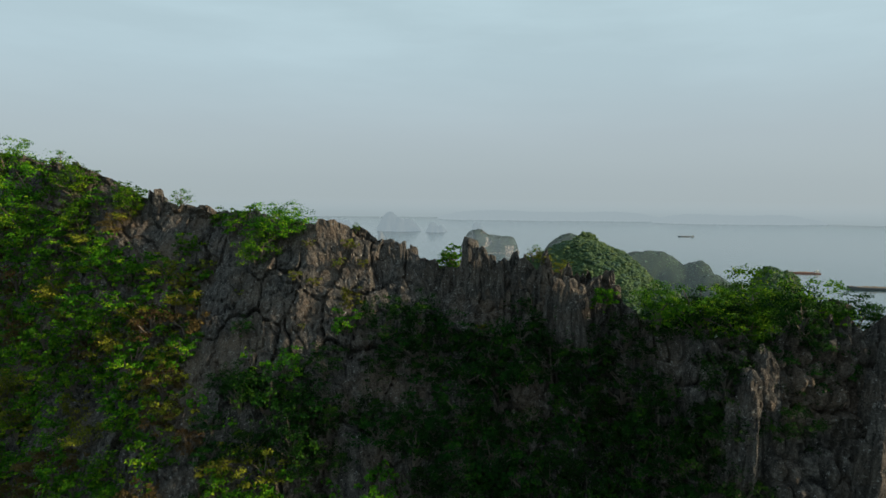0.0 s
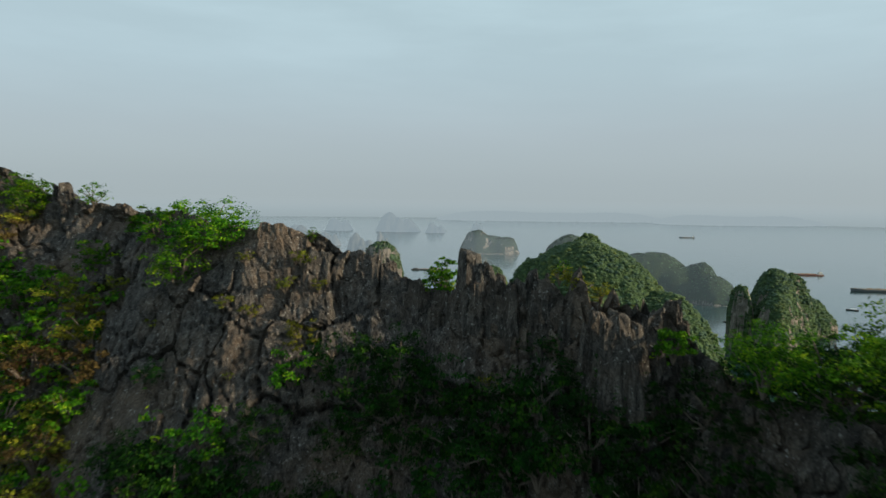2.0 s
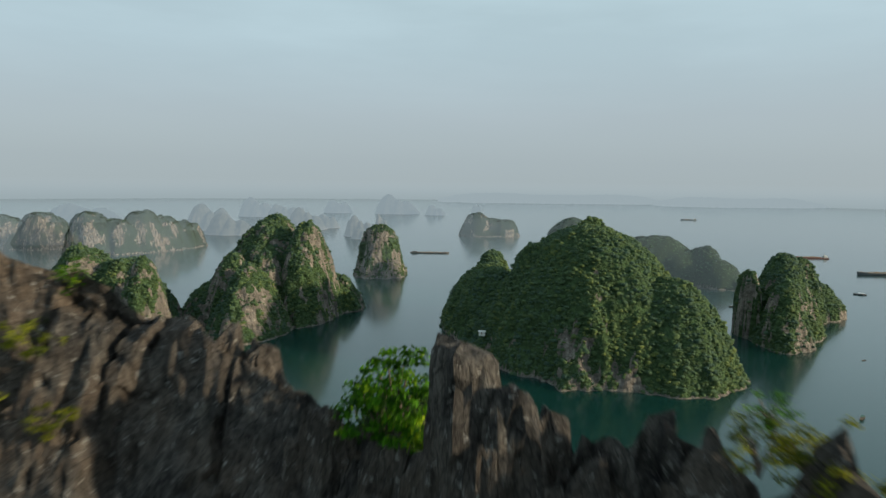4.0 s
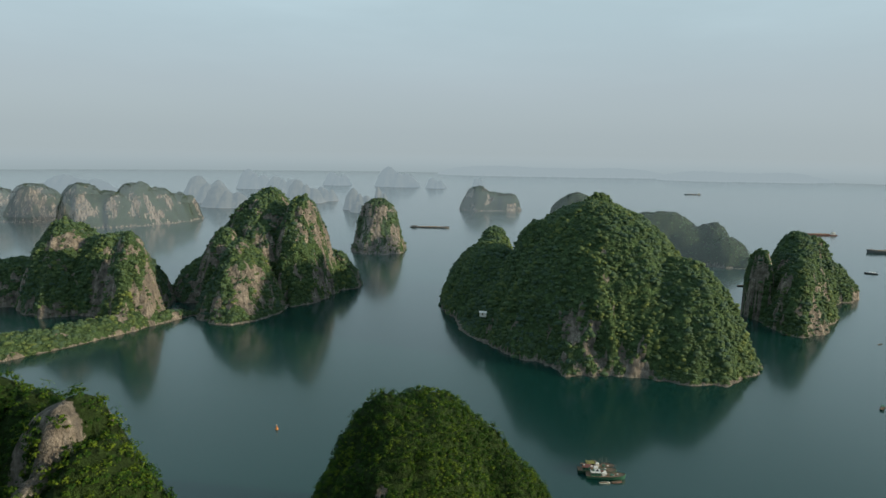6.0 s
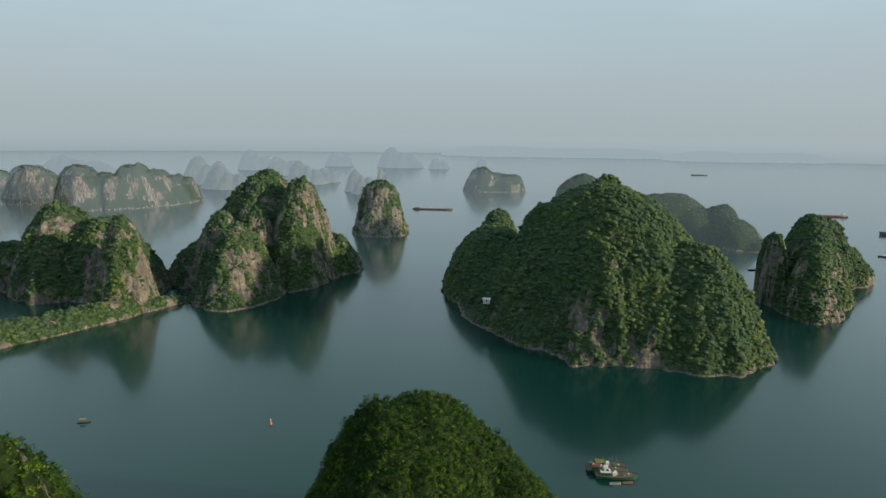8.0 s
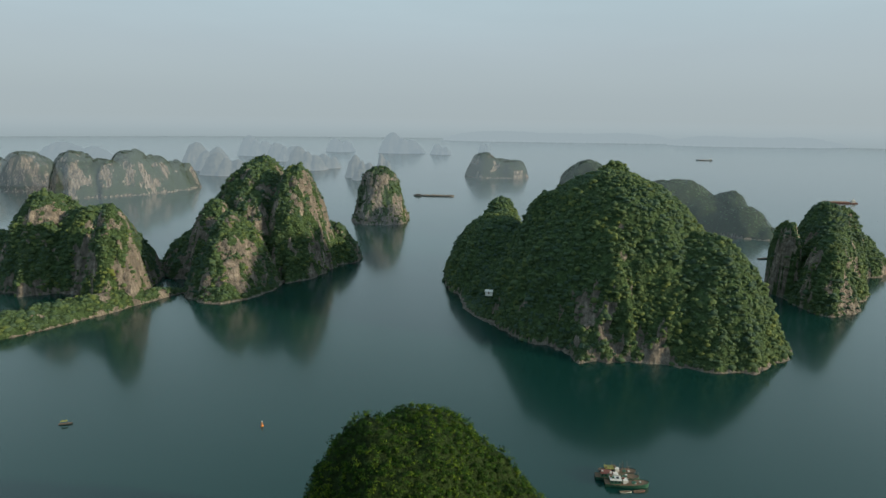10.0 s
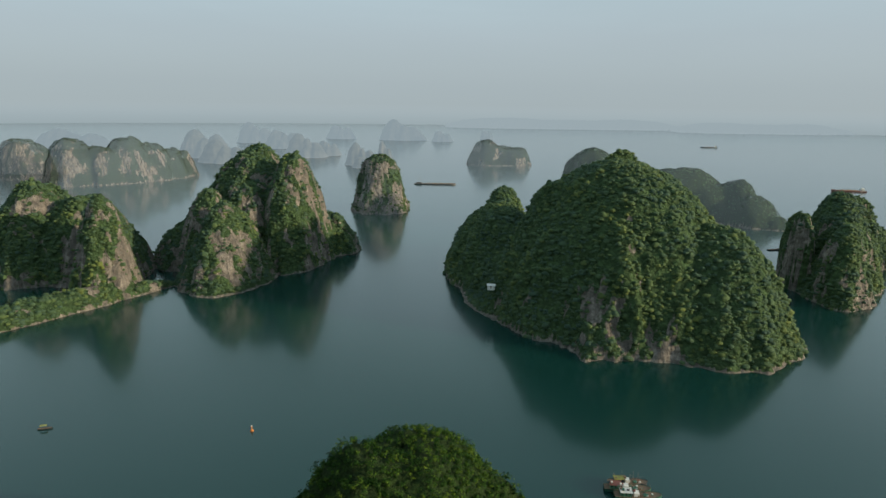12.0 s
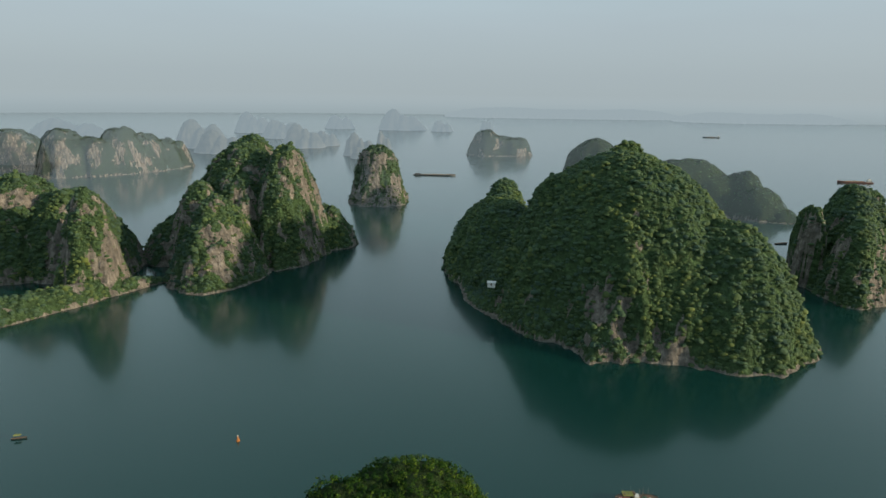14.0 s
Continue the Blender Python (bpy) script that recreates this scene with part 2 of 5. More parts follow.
def island_material(name, clear=1.0, wood=(0.045, 0.080, 0.024), grain=0.25):
    """Rock where the attribute 'bare' is high, dense greenery elsewhere. clear: opacity, under 1 to imitate sea haze.
    """
    m, n, links, bsdf, out = material(name)
    bare = n.new("ShaderNodeAttribute")
    bare.attribute_name = "bare"
    lumps = noise_node(n, links, grain, 6, 0.65)
    streak = noise_node(n, links, grain * 0.7, 6, 0.7, (1.5, 1.5, 0.35))
    green = ramp(n, [(0.3, tuple(0.45 * c for c in wood)), (0.52, wood), (0.75, tuple(1.9 * c for c in wood))])
    links.new(lumps.outputs["Fac"], green.inputs["Fac"])
    stone = ramp(n, [(0.3, (0.085, 0.080, 0.072)), (0.5, (0.18, 0.16, 0.135)), (0.72, (0.38, 0.335, 0.28))])
    links.new(streak.outputs["Fac"], stone.inputs["Fac"])
    edge = n.new("ShaderNodeMath")
    edge.operation = "MULTIPLY_ADD"
    edge.inputs[1].default_value = 1.6
    links.new(lumps.outputs["Fac"], edge.inputs[0])
    shift = n.new("ShaderNodeMath")
    shift.operation = "SUBTRACT"
    links.new(bare.outputs["Fac"], shift.inputs[0])
    shift.inputs[1].default_value = 0.8
    links.new(shift.outputs[0], edge.inputs[2])
    step = ramp(n, [(0.42, (0, 0, 0)), (0.58, (1, 1, 1))])
    links.new(edge.outputs[0], step.inputs["Fac"])
    links.new(mixed(n, links, step.outputs["Color"], green.outputs["Color"], stone.outputs["Color"]), bsdf.inputs["Base Color"])
    bsdf.inputs["Roughness"].default_value = 0.95
    bsdf.inputs["Specular IOR Level"].default_value = 0.15
    tc, crown = n.new("ShaderNodeTexCoord"), n.new("ShaderNodeTexVoronoi")
    crown.inputs["Scale"].default_value = 0.2
    links.new(tc.outputs["Object"], crown.inputs["Vector"])
    dome = n.new("ShaderNodeMapRange")
    dome.inputs["From Max"].default_value, dome.inputs["To Min"].default_value, dome.inputs["To Max"].default_value = 0.8, 0.7, 0.0
    links.new(crown.outputs["Distance"], dome.inputs["Value"])
    relief = n.new("ShaderNodeMath")
    relief.operation = "ADD"
    links.new(lumps.outputs["Fac"], relief.inputs[0])
    links.new(streak.outputs["Fac"], relief.inputs[1])
    domed = n.new("ShaderNodeMath")
    domed.operation = "ADD"
    links.new(relief.outputs[0], domed.inputs[0])
    links.new(dome.outputs[0], domed.inputs[1])
    bumped(n, links, bsdf, domed.outputs[0], 1.0, 0.9 / grain)
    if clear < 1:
        # Painted haze: sides over the bay turn part transparent, the far sides fully.
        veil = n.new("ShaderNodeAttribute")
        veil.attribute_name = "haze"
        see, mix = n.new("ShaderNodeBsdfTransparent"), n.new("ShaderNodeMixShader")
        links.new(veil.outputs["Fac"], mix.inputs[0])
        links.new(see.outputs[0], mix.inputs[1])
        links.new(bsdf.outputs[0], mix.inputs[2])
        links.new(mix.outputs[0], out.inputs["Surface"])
    return m


def haze_glow_material(name, depth, veil=(0.285, 0.358, 0.398)):
    """The far distance, a pale backdrop with haze painted as glow: the deeper, the nearer to the veil colour."""
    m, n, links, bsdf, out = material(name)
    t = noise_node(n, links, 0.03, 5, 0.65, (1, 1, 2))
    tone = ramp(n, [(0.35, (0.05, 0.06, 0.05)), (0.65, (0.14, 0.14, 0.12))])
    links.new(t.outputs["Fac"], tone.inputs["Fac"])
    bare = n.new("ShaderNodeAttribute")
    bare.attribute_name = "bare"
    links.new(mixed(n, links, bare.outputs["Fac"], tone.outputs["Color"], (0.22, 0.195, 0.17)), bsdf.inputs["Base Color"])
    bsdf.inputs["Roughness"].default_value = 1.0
    # Emission stands in for the light of the haze; the land is no lamp.
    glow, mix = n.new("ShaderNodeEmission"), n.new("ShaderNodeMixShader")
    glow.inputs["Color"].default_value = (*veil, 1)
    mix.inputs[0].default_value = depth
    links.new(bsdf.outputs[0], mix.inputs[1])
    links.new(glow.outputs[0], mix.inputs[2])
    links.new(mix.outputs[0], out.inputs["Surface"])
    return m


def plain_material(name, colour, rough=0.6, metal=0.0, wear=0.25):
    m, n, links, bsdf, _ = material(name)
    t = noise_node(n, links, 1.5, 5, 0.65)
    r = ramp(n, [(0.3, tuple(c * (1 - wear) for c in colour)), (0.7, tuple(min(1, c * (1 + wear)) for c in colour))])
    links.new(t.outputs["Fac"], r.inputs["Fac"])
    links.new(r.outputs["Color"], bsdf.inputs["Base Color"])
    bsdf.inputs["Roughness"].default_value, bsdf.inputs["Metallic"].default_value = rough, metal
    return m


def water_material():
    m, n, links, bsdf, _ = material("sea_water")
    bsdf.inputs["Base Color"].default_value = (0.004, 0.033, 0.028, 1)
    bsdf.inputs["Roughness"].default_value = 0.12
    bsdf.inputs["IOR"].default_value = 1.37
    bsdf.inputs["Specular Tint"].default_value = (0.62, 1.0, 0.93, 1)
    bsdf.inputs["Coat Weight"].default_value, bsdf.inputs["Coat Roughness"].default_value, bsdf.inputs["Coat IOR"].default_value = 0.7, 0.26, 1.35
    ripple = noise_node(n, links, 0.55, 3, 0.6, (0.5, 1.4, 1))
    swell = noise_node(n, links, 0.03, 4, 0.6, (0.5, 1.5, 1))
    add = n.new("ShaderNodeMath")
    add.operation = "MULTIPLY_ADD"
    add.inputs[1].default_value = 3.0
    links.new(swell.outputs["Fac"], add.inputs[0])
    links.new(ripple.outputs["Fac"], add.inputs[2])
    bumped(n, links, bsdf, add.outputs[0], 0.05, 0.2)
    return m


WATER = water_material()
ROCK = rock_material("limestone")
LEAF = leaf_material("shrub_leaves", (0.014, 0.058, 0.003), (0.075, 0.220, 0.007), (0.32, 0.45, 0.018))
LEAF_YELLOW = leaf_material("yellowing_leaves", (0.05, 0.07, 0.008), (0.19, 0.21, 0.018), (0.38, 0.35, 0.035))
LEAF_BROWN = leaf_material("dry_leaves", (0.05, 0.035, 0.012), (0.11, 0.075, 0.025), (0.16, 0.12, 0.04))
# Greens lifted towards pale blue, haze put into the leaf colour.
LEAF_LIFTED = canopy_material("haze_lifted_canopy", (0.053, 0.094, 0.064), (0.078, 0.126, 0.052), (0.150, 0.182, 0.042), 0.02, 1.1, 0.06)
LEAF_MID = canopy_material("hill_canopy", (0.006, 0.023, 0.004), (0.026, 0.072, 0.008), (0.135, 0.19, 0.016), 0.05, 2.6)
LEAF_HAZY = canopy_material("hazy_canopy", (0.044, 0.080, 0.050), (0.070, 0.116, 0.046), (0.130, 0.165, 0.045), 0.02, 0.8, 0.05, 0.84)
# Darkened copy of the shrub greens: the ridge's shade is put into the colour.
LEAF_SHADED = leaf_material("shade_toned_leaves", (0.003, 0.018, 0.003), (0.011, 0.052, 0.004), (0.05, 0.125, 0.008))
BARK = plain_material("bark", (0.10, 0.08, 0.06), 0.9)


# ---- meshes ----
def mesh_of(name, verts, quads, mat, smooth=False):
    me = bpy.data.meshes.new(name)
    verts, quads = np.asarray(verts, np.float32), np.asarray(quads, np.int32)
    k = quads.shape[1]
    me.vertices.add(len(verts))
    me.vertices.foreach_set("co", verts.ravel())
    me.loops.add(quads.size)
    me.loops.foreach_set("vertex_index", quads.ravel())
    me.polygons.add(len(quads))
    me.polygons.foreach_set("loop_start", np.arange(0, quads.size, k, dtype=np.int32))
    me.polygons.foreach_set("use_smooth", np.full(len(quads), smooth))
    me.update(calc_edges=True)
    me.validate()
    me.materials.append(mat)
    return me


def grid_quads(rows, columns):
    i = np.arange(rows * columns).reshape(rows, columns)
    return np.stack([i[:-1, :-1], i[:-1, 1:], i[1:, 1:], i[1:, :-1]], -1).reshape(-1, 4)


def thing(name, at, label, category, group="", kind=""):
    ob = new(name)
    ob.matrix_world = Matrix.Translation(at)
    return tagged(ob, label, category, group, kind)


def part(name, me, parent, label="", kind=""):
    ob = new(name, me)
    ob.parent = parent
    return tagged(ob, label, kind=kind)


# ---- sea ----
def sea():
    radii = np.concatenate([[0], np.geomspace(40, 30000, 40)])
    angles = np.linspace(0, 2 * np.pi, 97)
    r, a = np.meshgrid(radii, angles, indexing="ij")
    v = np.stack([r * np.sin(a), 300 + r * np.cos(a), 0 * r], -1).reshape(-1, 3)
    ob = new("water", mesh_of("water", v, grid_quads(*r.shape)[:, ::-1], WATER, True))
    tagged(ob, "calm grey-green bay water with soft reflections", "water", kind="structure")


sea()


# ---- karst islands ----
def soft_step(q):
    q = np.clip(q, 0, 9)
    return q / (1 + q**4) ** 0.25


def lobed_height(x, y, lobes, seed, rough, ribbed=0.3, craggy=1.0):
    """Height of an island of domes (steep over 0) and flat-topped towers (steep under 0), with ribs and gullies down their sides."""
    wob = fbm(x / 45, y / 45, 0, 4, seed)
    wob2 = fbm(x / 14, y / 14, 0, 3, seed + 9)
    h = np.full(x.shape, -30.0)
    for n, (cx, cy, rx, ry, turn, top, steep) in enumerate(lobes):
        c, s = math.cos(radians(turn)), math.sin(radians(turn))
        dx, dy = x - cx, y - cy
        u, w = (dx * c + dy * s) / rx, (dy * c - dx * s) / ry
        r = np.hypot(u, w)
        ribs = np.abs(fbm(1.5 * u / (r + 0.05), 1.5 * w / (r + 0.05), 0.8 * r, 3, seed + 31 * n))
        r = r * (1 + 0.10 * wob + 0.07 * wob2 + ribbed * (ribs - 0.24) * np.clip(2 * r, 0, 1))
        body = np.clip(1 - r**2.2, 0, 1) ** (1 / steep) if steep > 0 else soft_step((1 - r) / -steep) * (1 - 0.2 * r * r)
        one = np.where(r < 1, top * body, -30 * (r - 1))
        soft = np.clip(0.5 + 0.5 * (h - one) / 5, 0, 1)
        h = h * soft + one * (1 - soft) + 5 * soft * (1 - soft)
    f1, f2, own = cells(x / 19 + 0.35 * wob2, y / 19 + 0.35 * wob, seed + 63)
    crags = 2.4 * (own - 0.5) - 1.7 * np.exp(-(((f2 - f1) / 0.13) ** 2))
    spine = 0.55 - 2.2 * np.abs(fbm(x / 30 + 0.4 * wob2, y / 30 + 0.4 * wob, 0, 3, seed + 61))
    knob = 0.5 - 2.0 * np.abs(fbm(x / 13, y / 13, 0, 3, seed + 62))
    return h + np.where(h > 2, rough * (fbm(x / 9, y / 9, 0, 4, seed + 3) + 0.5 * wob) + np.clip(h / 25, 0, 1) * rough * craggy * (1.6 * spine + 0.8 * knob + crags), 0)


def tufts(verts, normals, size, leaf, cards, seed, mat, name, core=True):
    """Tree crowns at places of a surface, as one mesh: lumpy domes set with leaves, or loose tufts of leaves alone."""
    r = np.random.default_rng(seed)
    k = len(verts)
    lean = normals * 0.6 + np.array([0, 0, 0.6])
    big = np.clip(r.lognormal(-0.12, 0.34, (k, 1)), 0.4, 1.9)
    middle = verts + lean * ((0.02 if core else 0.25) * size * big)
    d = r.normal(0, 1, (k * cards, 3))
    d[:, 2] = np.abs(d[:, 2]) * 0.8
    d = d + np.repeat(lean, cards, 0) * 0.7
    d /= np.linalg.norm(d, axis=1)[:, None]
    reach = r.uniform(0.72, 1.08, (k * cards, 1)) if core else r.uniform(0.45, 0.9, (k * cards, 1))
    at = np.repeat(middle, cards, 0) + d * size * np.repeat(big, cards, 0) * reach
    side = np.cross(d + r.normal(0, 0.3, d.shape), r.normal(0, 1, d.shape))
    side /= np.linalg.norm(side, axis=1)[:, None] + 1e-9
    along = np.cross(side, d + r.normal(0, 0.25, d.shape))
    along /= np.linalg.norm(along, axis=1)[:, None] + 1e-9
    ln = leaf * r.uniform(0.5, 1.2, (len(at), 1))
    v = np.stack([at - along * ln * 0.5, at + side * ln * 0.38, at + along * ln * 0.6 + d * ln * 0.15, at - side * ln * 0.38], 1).reshape(-1, 3)
    own = r.random(k)
    leaf_own = np.repeat(np.clip(np.repeat(own, cards) + r.normal(0, 0.15, k * cards), 0, 1), 4)
    if not core:
        me = mesh_of(name, v, np.arange(len(v)).reshape(-1, 4), mat)
        me.attributes.new("tint", "FLOAT", "POINT").data.foreach_set("value", leaf_own.astype(np.float32))
        return me
    el = np.radians([-30, 12, 50, 90])[:, None]
    az = np.linspace(0, 2 * np.pi, 7)[None, :]
    ball = np.stack([np.cos(el) * np.cos(az), np.cos(el) * np.sin(az), np.sin(el) + 0 * az], -1).reshape(1, 28, 3)
    lump = r.uniform(0.74, 1.14, (k, 4, 7, 1))
    lump[:, :, 6] = lump[:, :, 0]
    lump[:, 3] = lump[:, 3, :1]
    turn = r.uniform(0, 6.28, (k, 1))
    bx, by = ball[..., 0] * np.cos(turn) - ball[..., 1] * np.sin(turn), ball[..., 0] * np.sin(turn) + ball[..., 1] * np.cos(turn)
    dome = np.stack([bx, by, r.uniform(0.35, 0.75, (k, 1)) * ball[..., 2]], -1) * lump.reshape(k, 28, 1) * (size * big[:, None])
    dome = (dome + middle[:, None]).reshape(-1, 3)
    quads = (grid_quads(4, 7)[None] + 28 * np.arange(k)[:, None, None]).reshape(-1, 4)
    me = mesh_of(name, np.concatenate([v, dome]), np.concatenate([np.arange(len(v)).reshape(-1, 4), quads + len(v)]), mat, True)
    tint = np.concatenate([leaf_own, np.repeat(own * 0.9, 28)])
    me.attributes.new("tint", "FLOAT", "POINT").data.foreach_set("value", tint.astype(np.float32))
    return me


def laid_leaves(at, face, length, width, seed):
    """Leaves lying on a clump: each turns its blade towards the outside, with some scatter."""
    r = np.random.default_rng(seed)
    k = len(at)
    out = face / (np.linalg.norm(face, axis=1)[:, None] + 1e-9) + r.normal(0, 0.42, (k, 3))
    out /= np.linalg.norm(out, axis=1)[:, None] + 1e-9
    side = np.cross(out, r.normal(0, 1, (k, 3)))
    side /= np.linalg.norm(side, axis=1)[:, None] + 1e-9
    along = np.cross(side, out)
    ln, wd = length * r.uniform(0.6, 1.3, (k, 1)), width * r.uniform(0.6, 1.3, (k, 1))
    v = np.stack([at - along * ln * 0.5, at + side * wd * 0.5 + out * ln * 0.06, at + along * ln * 0.5 - out * ln * 0.14, at - side * wd * 0.5 + out * ln * 0.06], 1)
    return v.reshape(-1, 3), np.arange(4 * k).reshape(-1, 4)


def island(lobes, step, seed, label, clear=1.0, rough=2.5, cover=None, bare_spots=(), wood=(0.055, 0.094, 0.038), name="karst_island", grain=0.25, bare_level=0.5, rugged=0.0, mat=None, bare_from=1.6, behind=0.25, wooded=(-9999, 1.2), ribbed=0.3, craggy=1.0):
    la = np.array(lobes, float)
    reach = np.maximum(la[:, 2], la[:, 3]) * 1.25
    xs = np.arange((la[:, 0] - reach).min(), (la[:, 0] + reach).max() + step, step)
    ys = np.arange((la[:, 1] - reach).min(), (la[:, 1] + reach).max() + step, step)
    x, y = np.meshgrid(xs, ys)
    h = lobed_height(x, y, lobes, seed, rough, ribbed, craggy)
    h = h + np.where(h > 2, rugged * fbm(x / 34, y / 34, 0, 3, seed + 70), 0)
    gx, gy = np.gradient(h, step)[1], np.gradient(h, step)[0]
    slope = np.hypot(gx, gy)
    nx, ny = -gx / (slope + 0.3), -gy / (slope + 0.3)
    push = np.where(h > 0.5, np.clip(slope / 2, 0, 1), 0) * step * 1.6 * (fbm(x / 7, y / 7, h / 14, 4, seed + 5))
    px, py = x + nx * push, y + ny * push
    level = smooth_noise(x / 28, y / 28, h / 40, seed + 21) * 0.6 + smooth_noise(x / 9, y / 9, h / 16, seed + 22) * 0.4
    bare = np.clip((slope - bare_from) / (1.3 * bare_from), 0, 1) * np.clip((level - bare_level) * 5 + 0.5, 0, 1)
    fleck = smooth_noise(x / 9, y / 9, h / 22, seed + 24) * 0.5 + smooth_noise(x / 3.6, y / 3.6, h / 9, seed + 25) * 0.5
    bare = np.clip(bare * 1.2 + 3.8 * (fleck - 0.60), 0, 1) * (bare > 0.05)
    bare = np.maximum(bare, np.clip((1.3 - h) / 0.5, 0, 1) * (h > -4))
    for sx, sy, sz, sr in bare_spots:
        away = np.sqrt((x - sx) ** 2 + (y - sy) ** 2 + (0.6 * (h - sz)) ** 2) / sr
        bare = np.maximum(bare, np.clip(1.25 - away + 5.0 * (fleck - 0.53), 0, 1))
    wet = h > -4
    quads = grid_quads(*h.shape)
    quads = quads[wet.ravel()[quads].any(1)]
    used = np.unique(quads)
    index = np.full(h.size, -1)
    index[used] = np.arange(len(used))
    v = np.stack([px, py, h], -1).reshape(-1, 3)[used]
    base = Vector((float(la[:, 0].mean()), float(la[:, 1].mean()), 0))
    v = v - np.array(base)
    ob = thing(name, base, label, "island")
    me = mesh_of("rock_body", v, index[quads], mat or island_material(name + "_cover", clear, wood, grain), True)
    me.attributes.new("bare", "FLOAT", "POINT").data.foreach_set("value", bare.ravel()[used].astype(np.float32))
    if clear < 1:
        # Opacity that imitates haze: clear on faces towards (5, 100, 150), zero behind.
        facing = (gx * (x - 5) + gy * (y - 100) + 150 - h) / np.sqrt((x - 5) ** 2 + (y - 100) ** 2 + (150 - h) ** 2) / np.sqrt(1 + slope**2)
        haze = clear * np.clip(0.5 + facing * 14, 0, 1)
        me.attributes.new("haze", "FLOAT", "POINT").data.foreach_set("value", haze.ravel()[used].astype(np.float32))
    part("rock_body", me, ob)
    if cover:
        spacing, size, leaf, cards, leaves = cover
        normal = np.stack([-gx, -gy, np.ones_like(gx)], -1)
        area = np.linalg.norm(normal, axis=-1)
        normal /= area[..., None]
        flat = ((h > wooded[1]) & (x > wooded[0])).ravel() & ((bare.ravel() < 0.55) | (np.random.default_rng(seed + 2).random(h.size) < 0.28))
        r = np.random.default_rng(seed)
        chance = np.clip(area, 1, 3.4 if cards < 10 else 7).ravel() * step * step / spacing**2 * np.where(normal[..., 1].ravel() > behind, 0.03, 1.0)
        count = np.where(flat, r.poisson(chance), 0)
        pick = np.repeat(np.arange(h.size), count)
        allv = np.stack([px, py, h], -1).reshape(-1, 3)
        jx, jy = r.uniform(-0.5, 0.5, (2, len(pick))) * step
        spot = allv[pick] + np.stack([jx, jy, jx * np.clip(gx.ravel()[pick], -4, 4) + jy * np.clip(gy.ravel()[pick], -4, 4)], -1)
        me2 = tufts(spot - np.array(base), normal.reshape(-1, 3)[pick], size, leaf, cards, seed + 50, leaves, "forest", cards < 10)
        part("forest", me2, ob, "dense dark green forest cover" if clear == 1 else "green forest cover, part transparent to imitate haze", "stuff")
    return ob


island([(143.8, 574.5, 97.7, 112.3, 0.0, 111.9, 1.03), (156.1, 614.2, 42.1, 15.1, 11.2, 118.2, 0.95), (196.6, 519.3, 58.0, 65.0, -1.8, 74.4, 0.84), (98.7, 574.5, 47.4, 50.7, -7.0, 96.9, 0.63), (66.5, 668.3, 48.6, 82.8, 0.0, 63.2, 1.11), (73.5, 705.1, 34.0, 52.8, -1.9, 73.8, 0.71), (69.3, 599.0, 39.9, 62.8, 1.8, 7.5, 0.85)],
       2.0, 11, "tall karst island wrapped in dense green forest", cover=(2.7, 1.7, 0.62, 4, LEAF_LIFTED), rough=2.0, ribbed=0.14, craggy=0.45, bare_level=0.70, bare_spots=[(112, 490, 8, 15), (104, 494, 18, 9), (132, 478, 6, 11), (150, 468, 3, 8), (75, 515, 10, 6), (158, 540, 70, 5)])
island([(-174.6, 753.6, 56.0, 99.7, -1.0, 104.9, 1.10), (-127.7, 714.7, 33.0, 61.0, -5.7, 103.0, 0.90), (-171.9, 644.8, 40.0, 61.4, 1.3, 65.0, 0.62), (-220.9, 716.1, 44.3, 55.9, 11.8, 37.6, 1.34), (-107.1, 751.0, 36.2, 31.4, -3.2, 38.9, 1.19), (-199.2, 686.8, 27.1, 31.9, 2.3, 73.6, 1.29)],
       1.7, 23, "three-peaked karst island with pale bare cliffs", cover=(2.75, 1.65, 0.62, 4, LEAF_LIFTED), rough=2.6, ribbed=0.3, craggy=0.7, bare_level=0.43, bare_from=1.0, bare_spots=[(-102, 690, 70, 22), (-108, 676, 40, 13), (-172, 600, 8, 14), (-160, 612, 30, 15), (-175, 640, 58, 12), (-140, 650, 22, 12)])
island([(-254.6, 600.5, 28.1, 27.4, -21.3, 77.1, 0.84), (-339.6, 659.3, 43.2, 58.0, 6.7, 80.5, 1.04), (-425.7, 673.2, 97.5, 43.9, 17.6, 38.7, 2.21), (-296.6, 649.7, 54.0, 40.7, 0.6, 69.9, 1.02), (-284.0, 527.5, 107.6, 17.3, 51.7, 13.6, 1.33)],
       1.5, 37, "karst island with a bare cliff and a low green tongue", cover=(2.75, 1.65, 0.62, 4, LEAF_LIFTED), rough=2.6, ribbed=0.3, craggy=0.7, bare_level=0.46, bare_from=1.0, bare_spots=[(-299, 494, 1, 6), (-286, 510, 1, 5), (-272, 527, 1, 6), (-258, 544, 1, 6), (-243, 585, 34, 24), (-250, 574, 14, 14), (-236, 600, 40, 14)])
